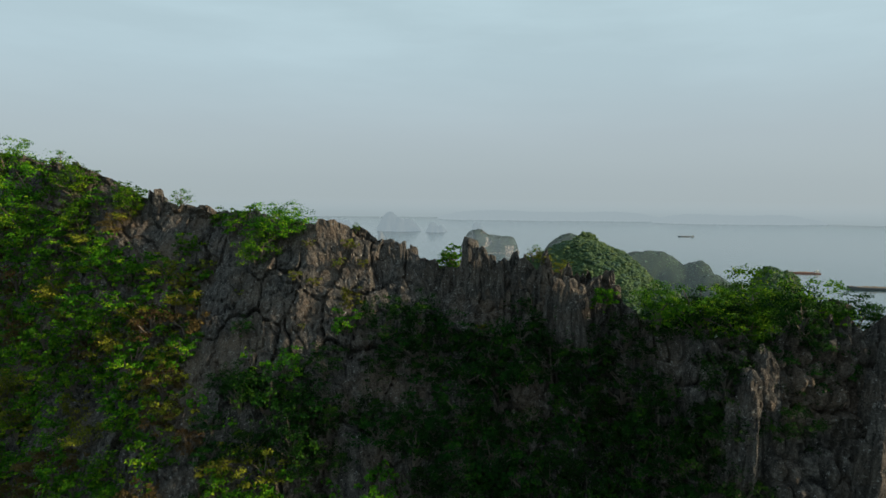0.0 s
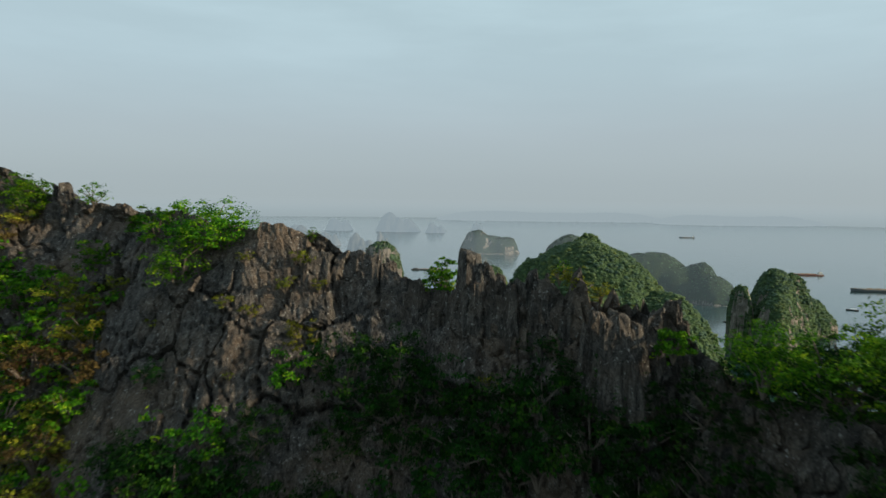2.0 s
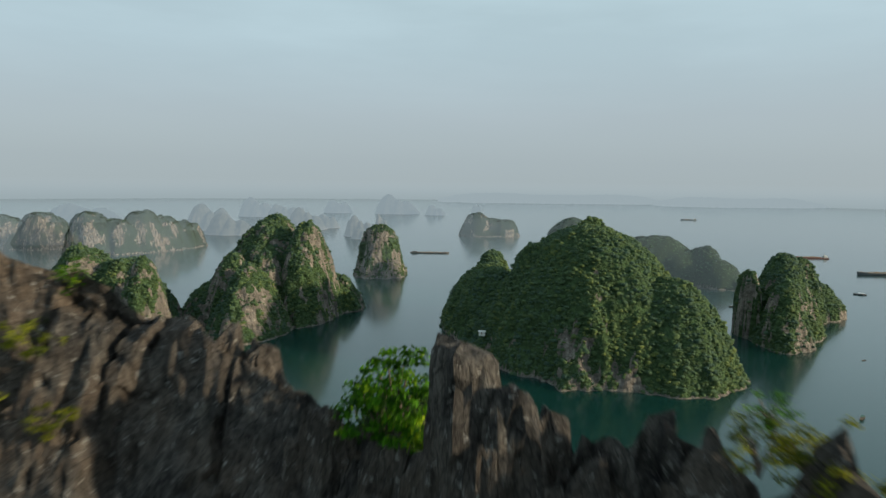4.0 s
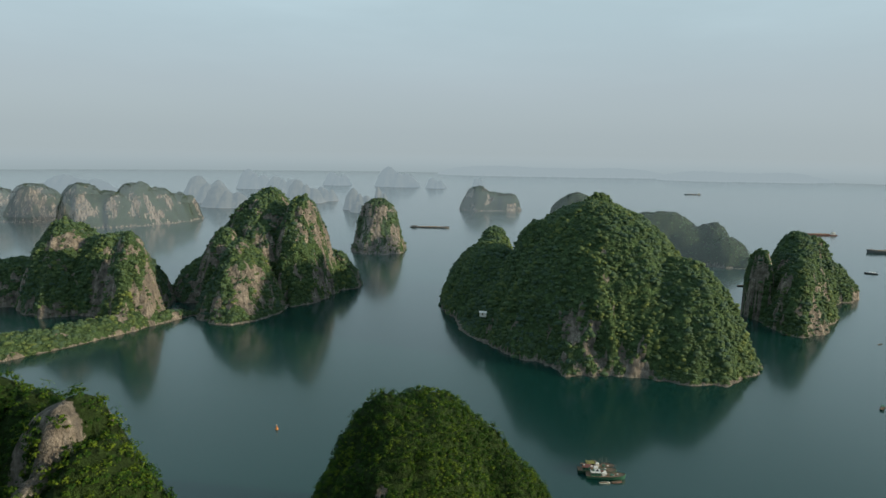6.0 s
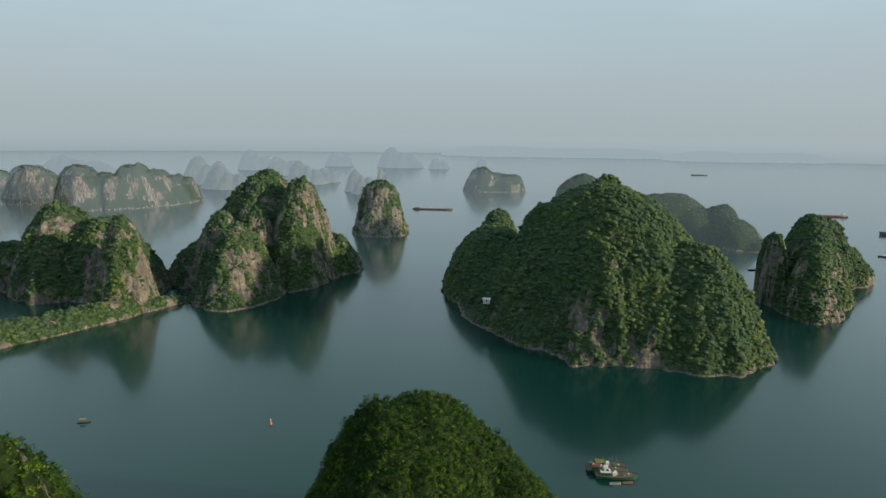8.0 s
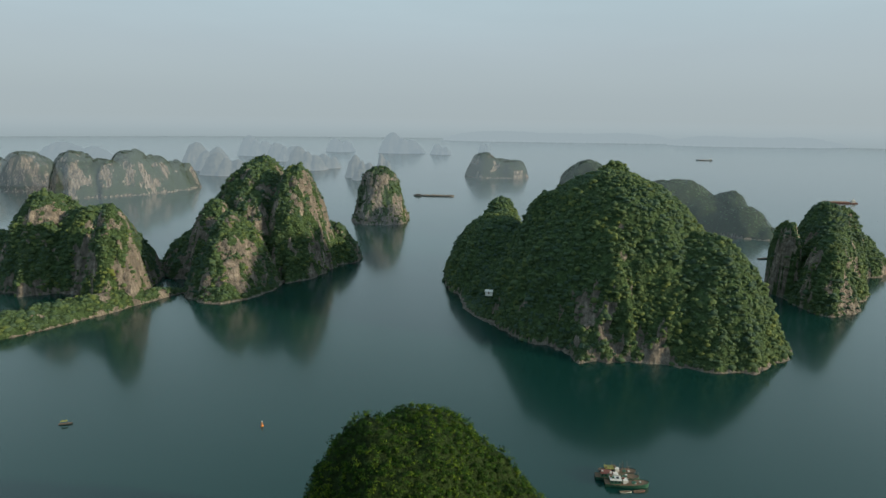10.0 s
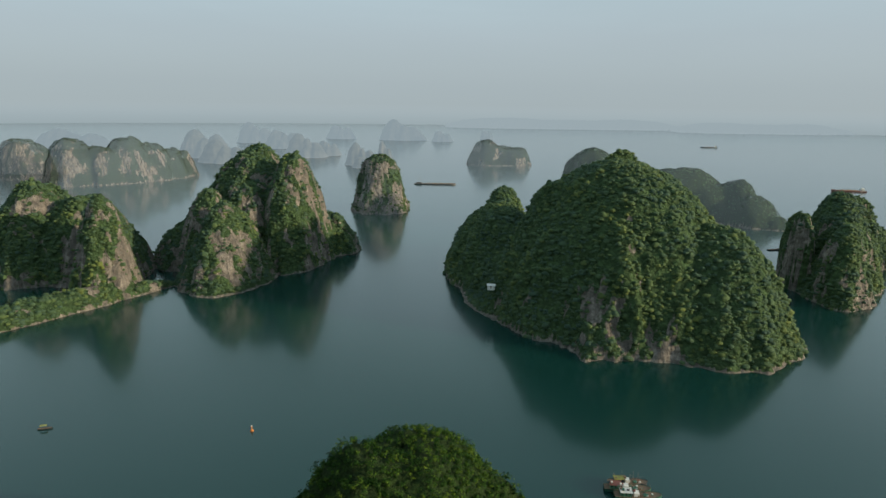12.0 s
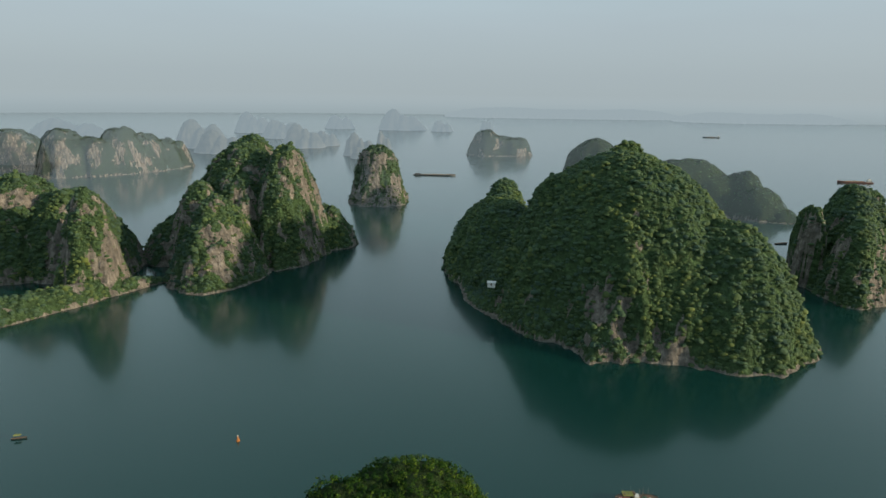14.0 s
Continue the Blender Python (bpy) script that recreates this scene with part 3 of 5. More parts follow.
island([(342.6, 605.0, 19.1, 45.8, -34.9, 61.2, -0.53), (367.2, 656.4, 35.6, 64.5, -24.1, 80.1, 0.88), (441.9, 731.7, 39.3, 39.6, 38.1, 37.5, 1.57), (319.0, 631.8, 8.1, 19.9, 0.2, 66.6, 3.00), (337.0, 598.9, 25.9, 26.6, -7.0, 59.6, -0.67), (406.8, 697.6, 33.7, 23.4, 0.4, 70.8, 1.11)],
       1.6, 41, "dark steep karst island with a small rock horn", cover=(2.75, 1.65, 0.62, 4, LEAF_LIFTED), rough=2.4, ribbed=0.22, craggy=0.6, bare_level=0.52, bare_spots=[(392, 640, 45, 10), (360, 566, 12, 16), (340, 574, 16, 14), (322, 590, 12, 12)])
island([(2.9, 244.0, 42.9, 63.4, -18.2, 77.6, 0.85), (-6.4, 240.5, 22.0, 29.8, 31.5, 80.0, 1.05), (26.1, 245.2, 33.8, 34.6, -0.6, 59.5, 0.84)], 1.5, 53, "round forested karst hill rising from the water", cover=(1.25, 1.15, 0.46, 22, LEAF_MID), grain=0.8, wooded=(-60, 42), wood=(0.022, 0.042, 0.010), rough=2.0, ribbed=0.3, craggy=0.4, bare_level=0.78, behind=0.7, bare_spots=[(8, 219, 74, 4), (-4, 216, 66, 3), (16, 217, 58, 3)])
island([(-60.5, 162.0, 29.7, 28.6, -0.7, 111.7, 2.07), (-90.8, 142.6, 41.3, 51.5, 0.0, 103.6, 2.85), (-42.8, 148.6, 22.9, 21.0, 2.6, 115.1, 2.13)], 1.1, 59, "steep green karst spur with bare rock ribs", cover=(1.05, 1.0, 0.36, 22, LEAF_MID), grain=0.8, wooded=(-82, 80), wood=(0.022, 0.042, 0.010), rough=2.0, ribbed=0.35, craggy=1.1, bare_level=0.6, bare_from=1.3, behind=0.7, bare_spots=[(-58, 148, 106, 6), (-50, 138, 100, 6), (-66, 146, 104, 6), (-46, 150, 110, 4), (-54, 134, 88, 6), (-62, 138, 94, 8), (-72, 142, 100, 6), (-40, 134, 92, 5)])
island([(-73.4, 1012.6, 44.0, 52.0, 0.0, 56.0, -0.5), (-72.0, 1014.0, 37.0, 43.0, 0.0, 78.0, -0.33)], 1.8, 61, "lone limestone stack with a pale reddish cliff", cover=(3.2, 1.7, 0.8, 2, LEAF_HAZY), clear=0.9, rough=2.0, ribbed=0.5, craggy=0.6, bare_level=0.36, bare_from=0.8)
island([(205.5, 897.8, 43.0, 40.6, 0.0, 97.6, 2.72), (342.7, 969.4, 82.2, 37.9, 0.0, 69.0, 2.00), (418.1, 949.5, 32.1, 35.0, 0.0, 56.0, 2.06), (385, 955, 60, 40, 0, 50, 1.5), (428.0, 925.0, 44.0, 40.0, 0.0, 40.0, 1.3), (446.2, 899.0, 29.2, 24.1, 0.0, 18.5, 0.80)], 2.4, 67, "forested karst ridge behind the tall island, part transparent as painted haze", clear=0.84, rough=1.6, ribbed=0.2, craggy=0.6, bare_level=0.9, rugged=3, wood=(0.034, 0.058, 0.030))
island([(136, 1720, 44, 46, 0, 63, -0.4), (166, 1722, 56, 46, 0, 50, -0.35), (208, 1724, 44, 44, 0, 44, -0.3), (120, 1716, 30, 34, 0, 50, -0.5)], 2.5, 71, "limestone island with pale cliffs, part transparent as painted haze", clear=0.66, rough=1.6, ribbed=0.5, bare_level=0.46, bare_from=0.9, rugged=3, wood=(0.035, 0.055, 0.028))
island([(-652, 1240, 48, 46, 0, 82, -0.32), (-610, 1262, 46, 42, 0, 68, -0.3), (-579, 1296, 50, 46, 0, 80, -0.34), (-549, 1330, 44, 42, 0, 73, -0.34), (-526, 1362, 34, 34, 0, 58, -0.35), (-513, 1396, 27, 32, 0, 51, -0.5), (-585, 1310, 108, 34, 50, 40, 1.5)], 2.4, 73, "long karst island with pale cliffs, part transparent as painted haze", clear=0.68, rough=1.9, ribbed=0.3, craggy=1.0, bare_level=0.50, bare_from=0.9, rugged=6, wood=(0.050, 0.074, 0.044))
island([(-800, 1330, 56, 46, 0, 78, -0.35), (-862, 1320, 50, 44, 0, 70, -0.4), (-775, 1345, 30, 30, 0, 70, -0.5)], 2.6, 79, "karst island with pale cliffs beside a longer one, part transparent as painted haze", clear=0.64, rough=1.9, ribbed=0.3, craggy=0.8, bare_level=0.5, bare_from=0.9, rugged=5, wood=(0.050, 0.074, 0.044))
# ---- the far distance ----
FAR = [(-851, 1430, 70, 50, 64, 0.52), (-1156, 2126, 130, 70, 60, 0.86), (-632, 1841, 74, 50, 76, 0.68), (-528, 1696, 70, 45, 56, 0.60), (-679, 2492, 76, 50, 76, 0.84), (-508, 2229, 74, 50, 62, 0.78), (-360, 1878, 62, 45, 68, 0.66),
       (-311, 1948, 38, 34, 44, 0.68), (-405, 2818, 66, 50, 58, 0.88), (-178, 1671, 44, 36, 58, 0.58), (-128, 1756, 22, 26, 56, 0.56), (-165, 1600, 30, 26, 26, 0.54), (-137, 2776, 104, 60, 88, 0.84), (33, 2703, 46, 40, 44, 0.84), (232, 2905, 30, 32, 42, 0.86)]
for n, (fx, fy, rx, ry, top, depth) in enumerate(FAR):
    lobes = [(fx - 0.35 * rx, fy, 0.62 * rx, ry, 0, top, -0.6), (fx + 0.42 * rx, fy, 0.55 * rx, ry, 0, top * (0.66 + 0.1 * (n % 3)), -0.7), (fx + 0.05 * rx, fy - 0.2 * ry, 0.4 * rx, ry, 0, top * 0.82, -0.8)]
    ob = island(lobes, max(3.0, rx / 26), 100 + 7 * n, "far karst island with haze painted on as a pale glow", name="far_island", rugged=0.06 * top, rough=1.6, ribbed=0.35, bare_level=0.62, mat=haze_glow_material("distance", min(0.95, depth + 0.04)))
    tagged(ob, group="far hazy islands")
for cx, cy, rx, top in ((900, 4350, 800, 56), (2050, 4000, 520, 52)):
    island([(cx, cy, rx, 160, 0, top, 2.2), (cx - rx * 0.5, cy, rx * 0.5, 160, 0, top * 1.15, 2.2), (cx + rx * 0.5, cy, rx * 0.4, 160, 0, top * 1.1, 2.2)], 14.0, int(cx), "low far coast with haze painted on as a pale glow", name="far_coast", mat=haze_glow_material("far_haze_glow", 0.98, (0.326, 0.400, 0.435)))


def haze_wall():
    """An added glowing wall painted as haze where the bay runs out of sight: water tone at its foot, sky tone at its
    top.
    """
    m, n, links, bsdf, out = material("haze_wall_glow")
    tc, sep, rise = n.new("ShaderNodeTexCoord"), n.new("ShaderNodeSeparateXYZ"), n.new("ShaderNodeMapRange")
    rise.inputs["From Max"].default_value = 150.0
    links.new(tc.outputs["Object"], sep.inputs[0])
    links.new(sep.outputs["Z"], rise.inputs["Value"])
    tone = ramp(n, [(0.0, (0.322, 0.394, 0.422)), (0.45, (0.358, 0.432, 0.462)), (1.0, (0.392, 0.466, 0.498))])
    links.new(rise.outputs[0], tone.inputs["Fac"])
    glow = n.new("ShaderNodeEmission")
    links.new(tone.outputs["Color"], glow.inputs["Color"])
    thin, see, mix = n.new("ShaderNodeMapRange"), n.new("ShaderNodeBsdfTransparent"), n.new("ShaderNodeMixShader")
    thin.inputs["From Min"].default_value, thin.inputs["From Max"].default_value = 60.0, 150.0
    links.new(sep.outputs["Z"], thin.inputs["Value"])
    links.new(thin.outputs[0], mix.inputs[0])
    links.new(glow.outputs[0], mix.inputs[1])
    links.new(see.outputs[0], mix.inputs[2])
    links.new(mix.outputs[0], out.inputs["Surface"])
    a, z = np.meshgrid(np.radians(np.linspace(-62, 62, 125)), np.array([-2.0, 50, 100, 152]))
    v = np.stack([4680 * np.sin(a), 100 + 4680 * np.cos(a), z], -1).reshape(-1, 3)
    tagged(new("backdrop", mesh_of("backdrop", v, grid_quads(*a.shape), m, True)), "added glowing wall imitating pale haze over the bay", "backdrop", kind="structure")


haze_wall()


# ---- the limestone ridge that the camera flies over ----
CREST = np.array([(-150, 130, -6), (-110, 110, 70), (-75, 100, 148), (-60, 95, 155.5), (-46, 83.8, 154), (-38.7, 77.8, 152.9), (-32, 73, 151.9), (-27.4, 71, 150.8), (-24, 69.4, 149.2), (-21, 68.2, 148.6), (-15.8, 66.3, 148.1), (-12.9, 64.2, 148.0),
                  (-7.6, 59.9, 147.5), (-5.5, 59.7, 147.2), (-3.8, 59.5, 146.7), (-1.7, 59.2, 146.2), (1.2, 58.2, 144.8), (3.5, 56.7, 144.4), (6.4, 55.2, 144.8), (9.5, 52.8, 144.5), (11.6, 52.0, 144.2), (12.8, 50.0, 142.8), (14.6, 47.4, 141.8), (15.4, 46.2, 142.4), (16.5, 45.2, 142), (18.5, 44.4, 142),
                  (20.5, 44.2, 142.8), (22.2, 44, 142.8), (24, 43.8, 142.6), (26, 43.5, 143.5), (28.5, 43, 142.4), (31, 42, 140.5), (36, 39, 134), (48, 34, 112), (62, 30, 70), (85, 28, -6)])


def front_run(x):
    """How far the face runs out for each metre that it drops."""
    return np.interp(x, [-60, -30, -22, -15, -8, 0, 8, 16, 40], [0.5, 0.55, 0.75, 0.9, 0.72, 0.8, 0.58, 0.45, 0.5])


def ridge_place(x, s):
    """A point of the smooth ridge: s metres below the crest on the face, minus s: behind it."""
    yc, zc = np.interp(x, CREST[:, 0], CREST[:, 1]), np.interp(x, CREST[:, 0], CREST[:, 2])
    drop = np.abs(s)
    deep = np.maximum(drop - 26, 0)
    shelf = np.interp(x, [11, 14, 25, 30], [0, 1, 1, 0])
    run = np.where(s > 0, front_run(x) * drop - 0.1 * deep, -0.35 * drop - (0.25 + 1.1 * shelf) * np.minimum(drop, 2 + 5 * shelf))
    return np.stack([x + 0 * s, yc - run, zc - drop], -1)


def crag(x, s, seed=5):
    """Relief of the weathered face: tilted blocks parted by dark joints, flutes and pits."""
    bend, bend2 = fbm(x / 3.1, s / 4, 0, 3, seed), fbm(x / 2.6, s / 3, 4, 3, seed + 40)
    where = smooth_noise(x / 3.3, s / 3.3, 0, seed + 41)

    def blocks(u, w, n, tilt, cut, width):
        f1, f2, own = cells(u, w, n)
        lean = tilt * ((u % 1 - 0.5) * (hashed((own * 9999).astype(np.int64), 0, 1, n) - 0.5) + (w % 1 - 0.5) * (hashed((own * 9999).astype(np.int64), 0, 2, n) - 0.5))
        joint = np.exp(-(((f2 - f1) / width) ** 2))
        return own, lean, joint * cut

    own, lean, joint = blocks((x + 0.8 * bend + 0.2 * s) / 2.4, (s + 1.0 * bend2) / 3.8, seed, 0.9, 0.7, 0.03)
    big = 0.85 * (own - 0.5) + lean - joint * np.clip(2.4 * where - 0.6, 0.0, 1.1)
    own, lean2, joint = blocks((x + 0.9 * bend2 - 0.1 * s) / 0.72, (s + 1.4 * bend) / 1.6, seed + 1, 0.3, 0.26, 0.07)
    small = 0.17 * (own - 0.5) + lean2 - joint * np.clip(2.2 * where - 0.5, 0, 1.2)
    own, lean3, joint = blocks((x - 0.3 * bend2) / 0.33, (s + 0.5 * bend) / 0.52, seed + 6, 0.11, 0.05, 0.10)
    small = small + 0.05 * (own - 0.5) + lean3 - joint
    flutes = 0.06 * (1 - 2 * np.abs(fbm(x * 2.6 + 0.8 * bend, s * 0.5, 0, 3, seed + 2)))
    f1, f2, own = cells((x + 0.4 * bend) / 0.62, (s + 0.8 * bend2) / 1.15, seed + 11)
    knobs = np.interp(x, [2, 7, 30, 40], [0, 1, 1, 0]) * (0.35 + 0.65 * np.exp(-np.maximum(s, 0) / 8)) * ((0.2 + 1.7 * own) * np.clip(0.7 - f1, -0.1, 1) - 0.45 * np.exp(-(((f2 - f1) / 0.14) ** 2)))
    return big + small + flutes + knobs + 0.9 * fbm(x / 6, s / 7, 0, 3, seed + 3) + 0.05 * fbm(x * 3.1, s * 2.2, 0, 3, seed + 4)


def ridge_surface(x, s):
    """A point of the weathered ridge, with its blocks, joints, knobs and the teeth of the crest."""
    p = ridge_place(x, s)
    d = crag(x, s) * np.clip(1 - (np.abs(s) - 24) / 40, 0.3, 1)
    d = np.where(s < 0, d * np.clip(1 + s / 3, 0.5, 1), d)
    sharp = np.interp(x, [2, 7, 11.3, 12.2, 14.5, 15.5, 30, 40], [0, 1, 1, 0.2, 0.2, 1, 1, 0])
    teeth = (0.9 * np.abs(fbm(x / 2.1, x * 0 + 3, 0, 4, 77)) + 2.4 * sharp * np.abs(fbm(x / 0.6, x * 0 + 5, 0, 3, 78)) ** 1.3) * np.exp(-np.abs(s) / 0.8)
    p[..., 1] -= 0.85 * d * np.where(s > -0.5, 1, -1)
    p[..., 2] += 0.35 * d + teeth
    p[..., 0] += 0.25 * fbm(x / 1.3, s / 1.3, 0, 3, 31)
    return p


def ridge():
    xs = np.concatenate([np.arange(-150, -48, 2.0), np.arange(-48, -20, 0.22), np.arange(-20, 26, 0.125), np.arange(26, 34, 0.2), np.arange(34, 106, 1.5)])
    ss = np.concatenate([-np.geomspace(158, 12, 22), np.arange(-11.6, -0.4, 0.4), np.arange(-0.4, 16, 0.13), np.arange(16, 20, 0.25), np.arange(20, 30, 0.35), np.geomspace(30, 158, 24)])
    x, s = np.meshgrid(xs, ss)
    p = ridge_surface(x, s)
    base = Vector((0, 58, 0))
    ob = thing("limestone_ridge", base, "jagged grey limestone ridge with deep joints and flutes", "rock ridge", kind="structure")
    me = mesh_of("rock_body", p.reshape(-1, 3) - np.array(base), grid_quads(*x.shape), ROCK, False)
    part("rock_body", me, ob)


ridge()


def blade(height, rx, ry, lean, seed):
    """An angular rock slab: a column trimmed by a few steep planes, fluted, jointed, with a slanted broken head."""
    n, k = 32, 28
    q = random.Random(seed)
    a, v = np.meshgrid(np.linspace(0, 2 * np.pi, n), np.linspace(0, 1, k) ** 0.8)
    ca, sa, z = np.cos(a), np.sin(a), v * height
    blend = np.clip(np.minimum(a, 2 * np.pi - a) / 0.4, 0, 1)
    r = np.full(a.shape, 9.0)
    turn = q.uniform(0, 6.28)
    for i in range(5):
        face = turn + (i + q.uniform(-0.25, 0.25)) * 2 * math.pi / 5
        lie = np.cos(a - face)
        reach = q.uniform(0.8, 1.1) + q.uniform(0.02, 0.22) * (1 - v)
        r = np.where(lie > 0.05, np.minimum(r, reach / np.maximum(lie, 0.05)), r)
    r = np.minimum(r, 1.45)
    crook = fbm(ca + seed, sa, z * 0.5, 3, seed + 8)
    f1, f2, own = cells(a * 1.1 + 0.3 * crook, z / 1.6 + crook + seed, seed)
    cut = (0.14 * (own - 0.5) - 0.22 * np.exp(-(((f2 - f1) / 0.06) ** 2))) * blend
    flute = 0.12 * (0.4 - np.abs(fbm(ca * 4.4 + seed, sa * 4.4, z * 0.25, 3, seed + 3)))
    r = r * (1 + cut + flute + 0.10 * fbm(ca * 3 + seed, sa * 3, z * 2.2, 3, seed + 5))
    g1, g2, lump = cells(a * 2.2 + crook, z / 0.8 + 2 * crook, seed + 15)
    r = r * (1 + blend * 0.22 * lump * np.clip(0.7 - g1, -0.1, 1))
    tilt, high = q.uniform(0.4, 1.4), q.uniform(0, 6.28)
    f1, f2, own = cells(2.2 * ca + seed, 2.2 * sa, seed + 6)
    rim = height - rx * tilt * 0.5 * (1 - np.cos(a - high)) - 0.8 * rx * own
    wall, cap = np.clip(v / 0.86, 0, 1), np.clip((v - 0.86) / 0.14, 0, 1)
    z = wall * rim * (1 - cap) + cap * (height - rx * tilt * 0.45)
    r = r * (1 - 0.36 * wall**2.2) * (1 - cap)
    p = np.stack([rx * r * ca + lean * z, ry * r * sa, z], -1).reshape(-1, 3)
    return mesh_of("slab", p, grid_quads(k, n), ROCK, False)


def pinnacle(x, y, top, foot, rx, ry, lean, seed, label="grey fluted limestone pinnacle standing on the ridge"):
    """A spire of upright slabs leaning against one another."""
    q = random.Random(seed)
    ob = thing("rock_pinnacle", (x, y, foot), label, "rock", "limestone pinnacles along the ridge")
    for n, (dx, dy, share, wide) in enumerate(((0, 0, 1.0, 0.72), (0.72, 0.15, q.uniform(0.78, 0.95), 0.5), (-0.7, 0.0, q.uniform(0.7, 0.93), 0.52), (q.uniform(-0.4, 0.5), -0.62, q.uniform(0.55, 0.85), 0.5))):
        slab = part("slab", blade((top - foot) * share, wide * rx, wide * ry, lean + q.uniform(-0.03, 0.03) - 0.03 * dx, seed + 40 * n), ob)
        slab.location = (dx * rx, dy * ry, 0)


for n, row in enumerate([(-23.4, 69.2, 150, 146.5, 0.62, 0.7, 0.05), (-22.3, 68.8, 150.2, 146.3, 0.6, 0.7, -0.03), (-0.9, 59, 146.5, 142, 0.48, 0.6, 0.02), (0.35, 58.6, 146.25, 141.5, 0.55, 0.6, -0.06),
                         (1.3, 57.5, 145.5, 140.5, 0.75, 0.7, 0.02), (2.5, 56.9, 145, 140, 0.85, 0.7, 0), (8.4, 53.6, 145.1, 140.5, 0.7, 0.7, 0.02), (9, 51.6, 144.9, 140.3, 0.75, 0.7, -0.02), (4.05, 56, 147, 140.5, 0.98, 0.9, 0.0), (4.95, 55.7, 146.5, 140.5, 0.95, 0.8, -0.07), (5.95, 55.2, 145.5, 140.5, 0.7, 0.8, -0.06), (7.3, 54.6, 146, 141.4, 0.75, 0.7, 0.05),
                         (8.8, 54.2, 145, 140.4, 0.8, 0.7, 0), (9.8, 50.4, 145.2, 140.6, 0.8, 0.8, -0.08), (12.1, 52.2, 145.3, 140.7, 0.7, 0.8, 0.05), (12, 51.8, 144.6, 140, 0.8, 0.8, 0), (10.9, 51.4, 145.1, 140.5, 0.8, 0.8, 0.03), (13.2, 48.8, 141.9, 138.0, 0.95, 0.9, 0),
                         (16.2, 43.1, 141.8, 136, 0.8, 0.8, 0.03), (17.7, 43.6, 142.7, 137, 0.8, 0.8, -0.04), (20, 44.9, 143.2, 139, 0.95, 0.9, 0.02), (22.6, 46.2, 144.6, 139.5, 0.9, 0.9, -0.03), (23.6, 45, 143.3, 139, 0.8, 0.9, 0),
                         (22.4, 42.4, 143.2, 136.5, 0.8, 0.8, 0.03), (24, 42.6, 143, 136.5, 0.85, 0.8, -0.02), (21.3, 41.4, 140.8, 133.5, 0.8, 0.8, 0.04), (23.2, 41, 139.6, 132.5, 0.9, 0.8, 0), (25.6, 42.2, 141.4, 135.5, 0.8, 0.8, -0.03), (27, 42.6, 145.9, 140, 0.9, 0.9, -0.02), (28.6, 42.6, 144, 139, 0.8, 0.9, -0.05)]):
    pinnacle(*row, 300 + 5 * n)


# ---- shrubs and small trees on the ridge ----
def limb(points, thick, thin, sides=5):
    """A tapered tube along points."""
    p = np.asarray(points, float)
    k = len(p)
    along = np.gradient(p, axis=0)
    along /= np.linalg.norm(along, axis=1)[:, None] + 1e-9
    u = np.cross(along, [0.31, 0.77, 0.55])
    u /= np.linalg.norm(u, axis=1)[:, None] + 1e-9
    w = np.cross(along, u)
    a = np.linspace(0, 2 * np.pi, sides + 1)[None, :, None]
    r = np.linspace(thick, thin, k)[:, None, None]
    return (p[:, None] + r * (np.cos(a) * u[:, None] + np.sin(a) * w[:, None])).reshape(-1, 3), grid_quads(k, sides + 1)


def joined(pieces):
    verts, quads, n = [], [], 0
    for v, q in pieces:
        verts.append(v)
        quads.append(q + n)
        n += len(v)
    return np.concatenate(verts), np.concatenate(quads)


def shrub(name, radius, clumps, leaves, leaf, mat, seed, label, category, tall=0.95, narrow=0.6, spread=0.22, group=""):
    """A shrub at the origin: forked stems and a crown of leafy sprays with gaps between them."""
    r = np.random.default_rng(seed)
    d = r.normal(0, 1, (clumps, 3))
    d[:, 2] = d[:, 2] * 0.75 + 0.1
    d /= np.linalg.norm(d, axis=1)[:, None]
    centres = d * radius * r.uniform(0.35, 0.92, (clumps, 1)) * [1, 1, tall] + [0, 0, radius * 0.6]
    ob = thing(name, (0, 0, -500), label, category, group)
    stems = []
    for c in centres[:: max(1, clumps // 9)]:
        mid = c * [0.35, 0.35, 0.5] + r.normal(0, 0.08 * radius, 3)
        stems.append(limb([[0, 0, -0.3 * radius], mid * 0.5, mid, c * 0.8 + mid * 0.2, c], 0.035 * radius + 0.012, 0.006))
    part("branchwork", mesh_of("branchwork", *joined(stems), BARK, True), ob, "thin grey-brown branches", "stuff")
    per = leaves // clumps
    size = radius * spread * r.uniform(0.6, 1.3, (clumps, 1))
    off = r.normal(0, 1, (clumps * per, 3))
    off[:, 2] = np.abs(off[:, 2]) - 0.35
    off /= np.linalg.norm(off, axis=1)[:, None]
    at = np.repeat(centres, per, 0) + off * np.repeat(size, per, 0) * r.uniform(0.3, 1.0, (clumps * per, 1)) * [1.1, 1.1, 0.75]
    face = off * 0.9 + np.repeat(d, per, 0) * 0.5 + [0, 0, 0.15]
    v, q = laid_leaves(at, face, leaf, leaf * narrow, seed + 1)
    part("crown", mesh_of("crown", v, q, mat), ob)
    return ob


def on_ridge(x, s):
    return ridge_surface(np.array([float(x)]), np.array([float(s)]))[0] + [0, -0.15, 0.1]


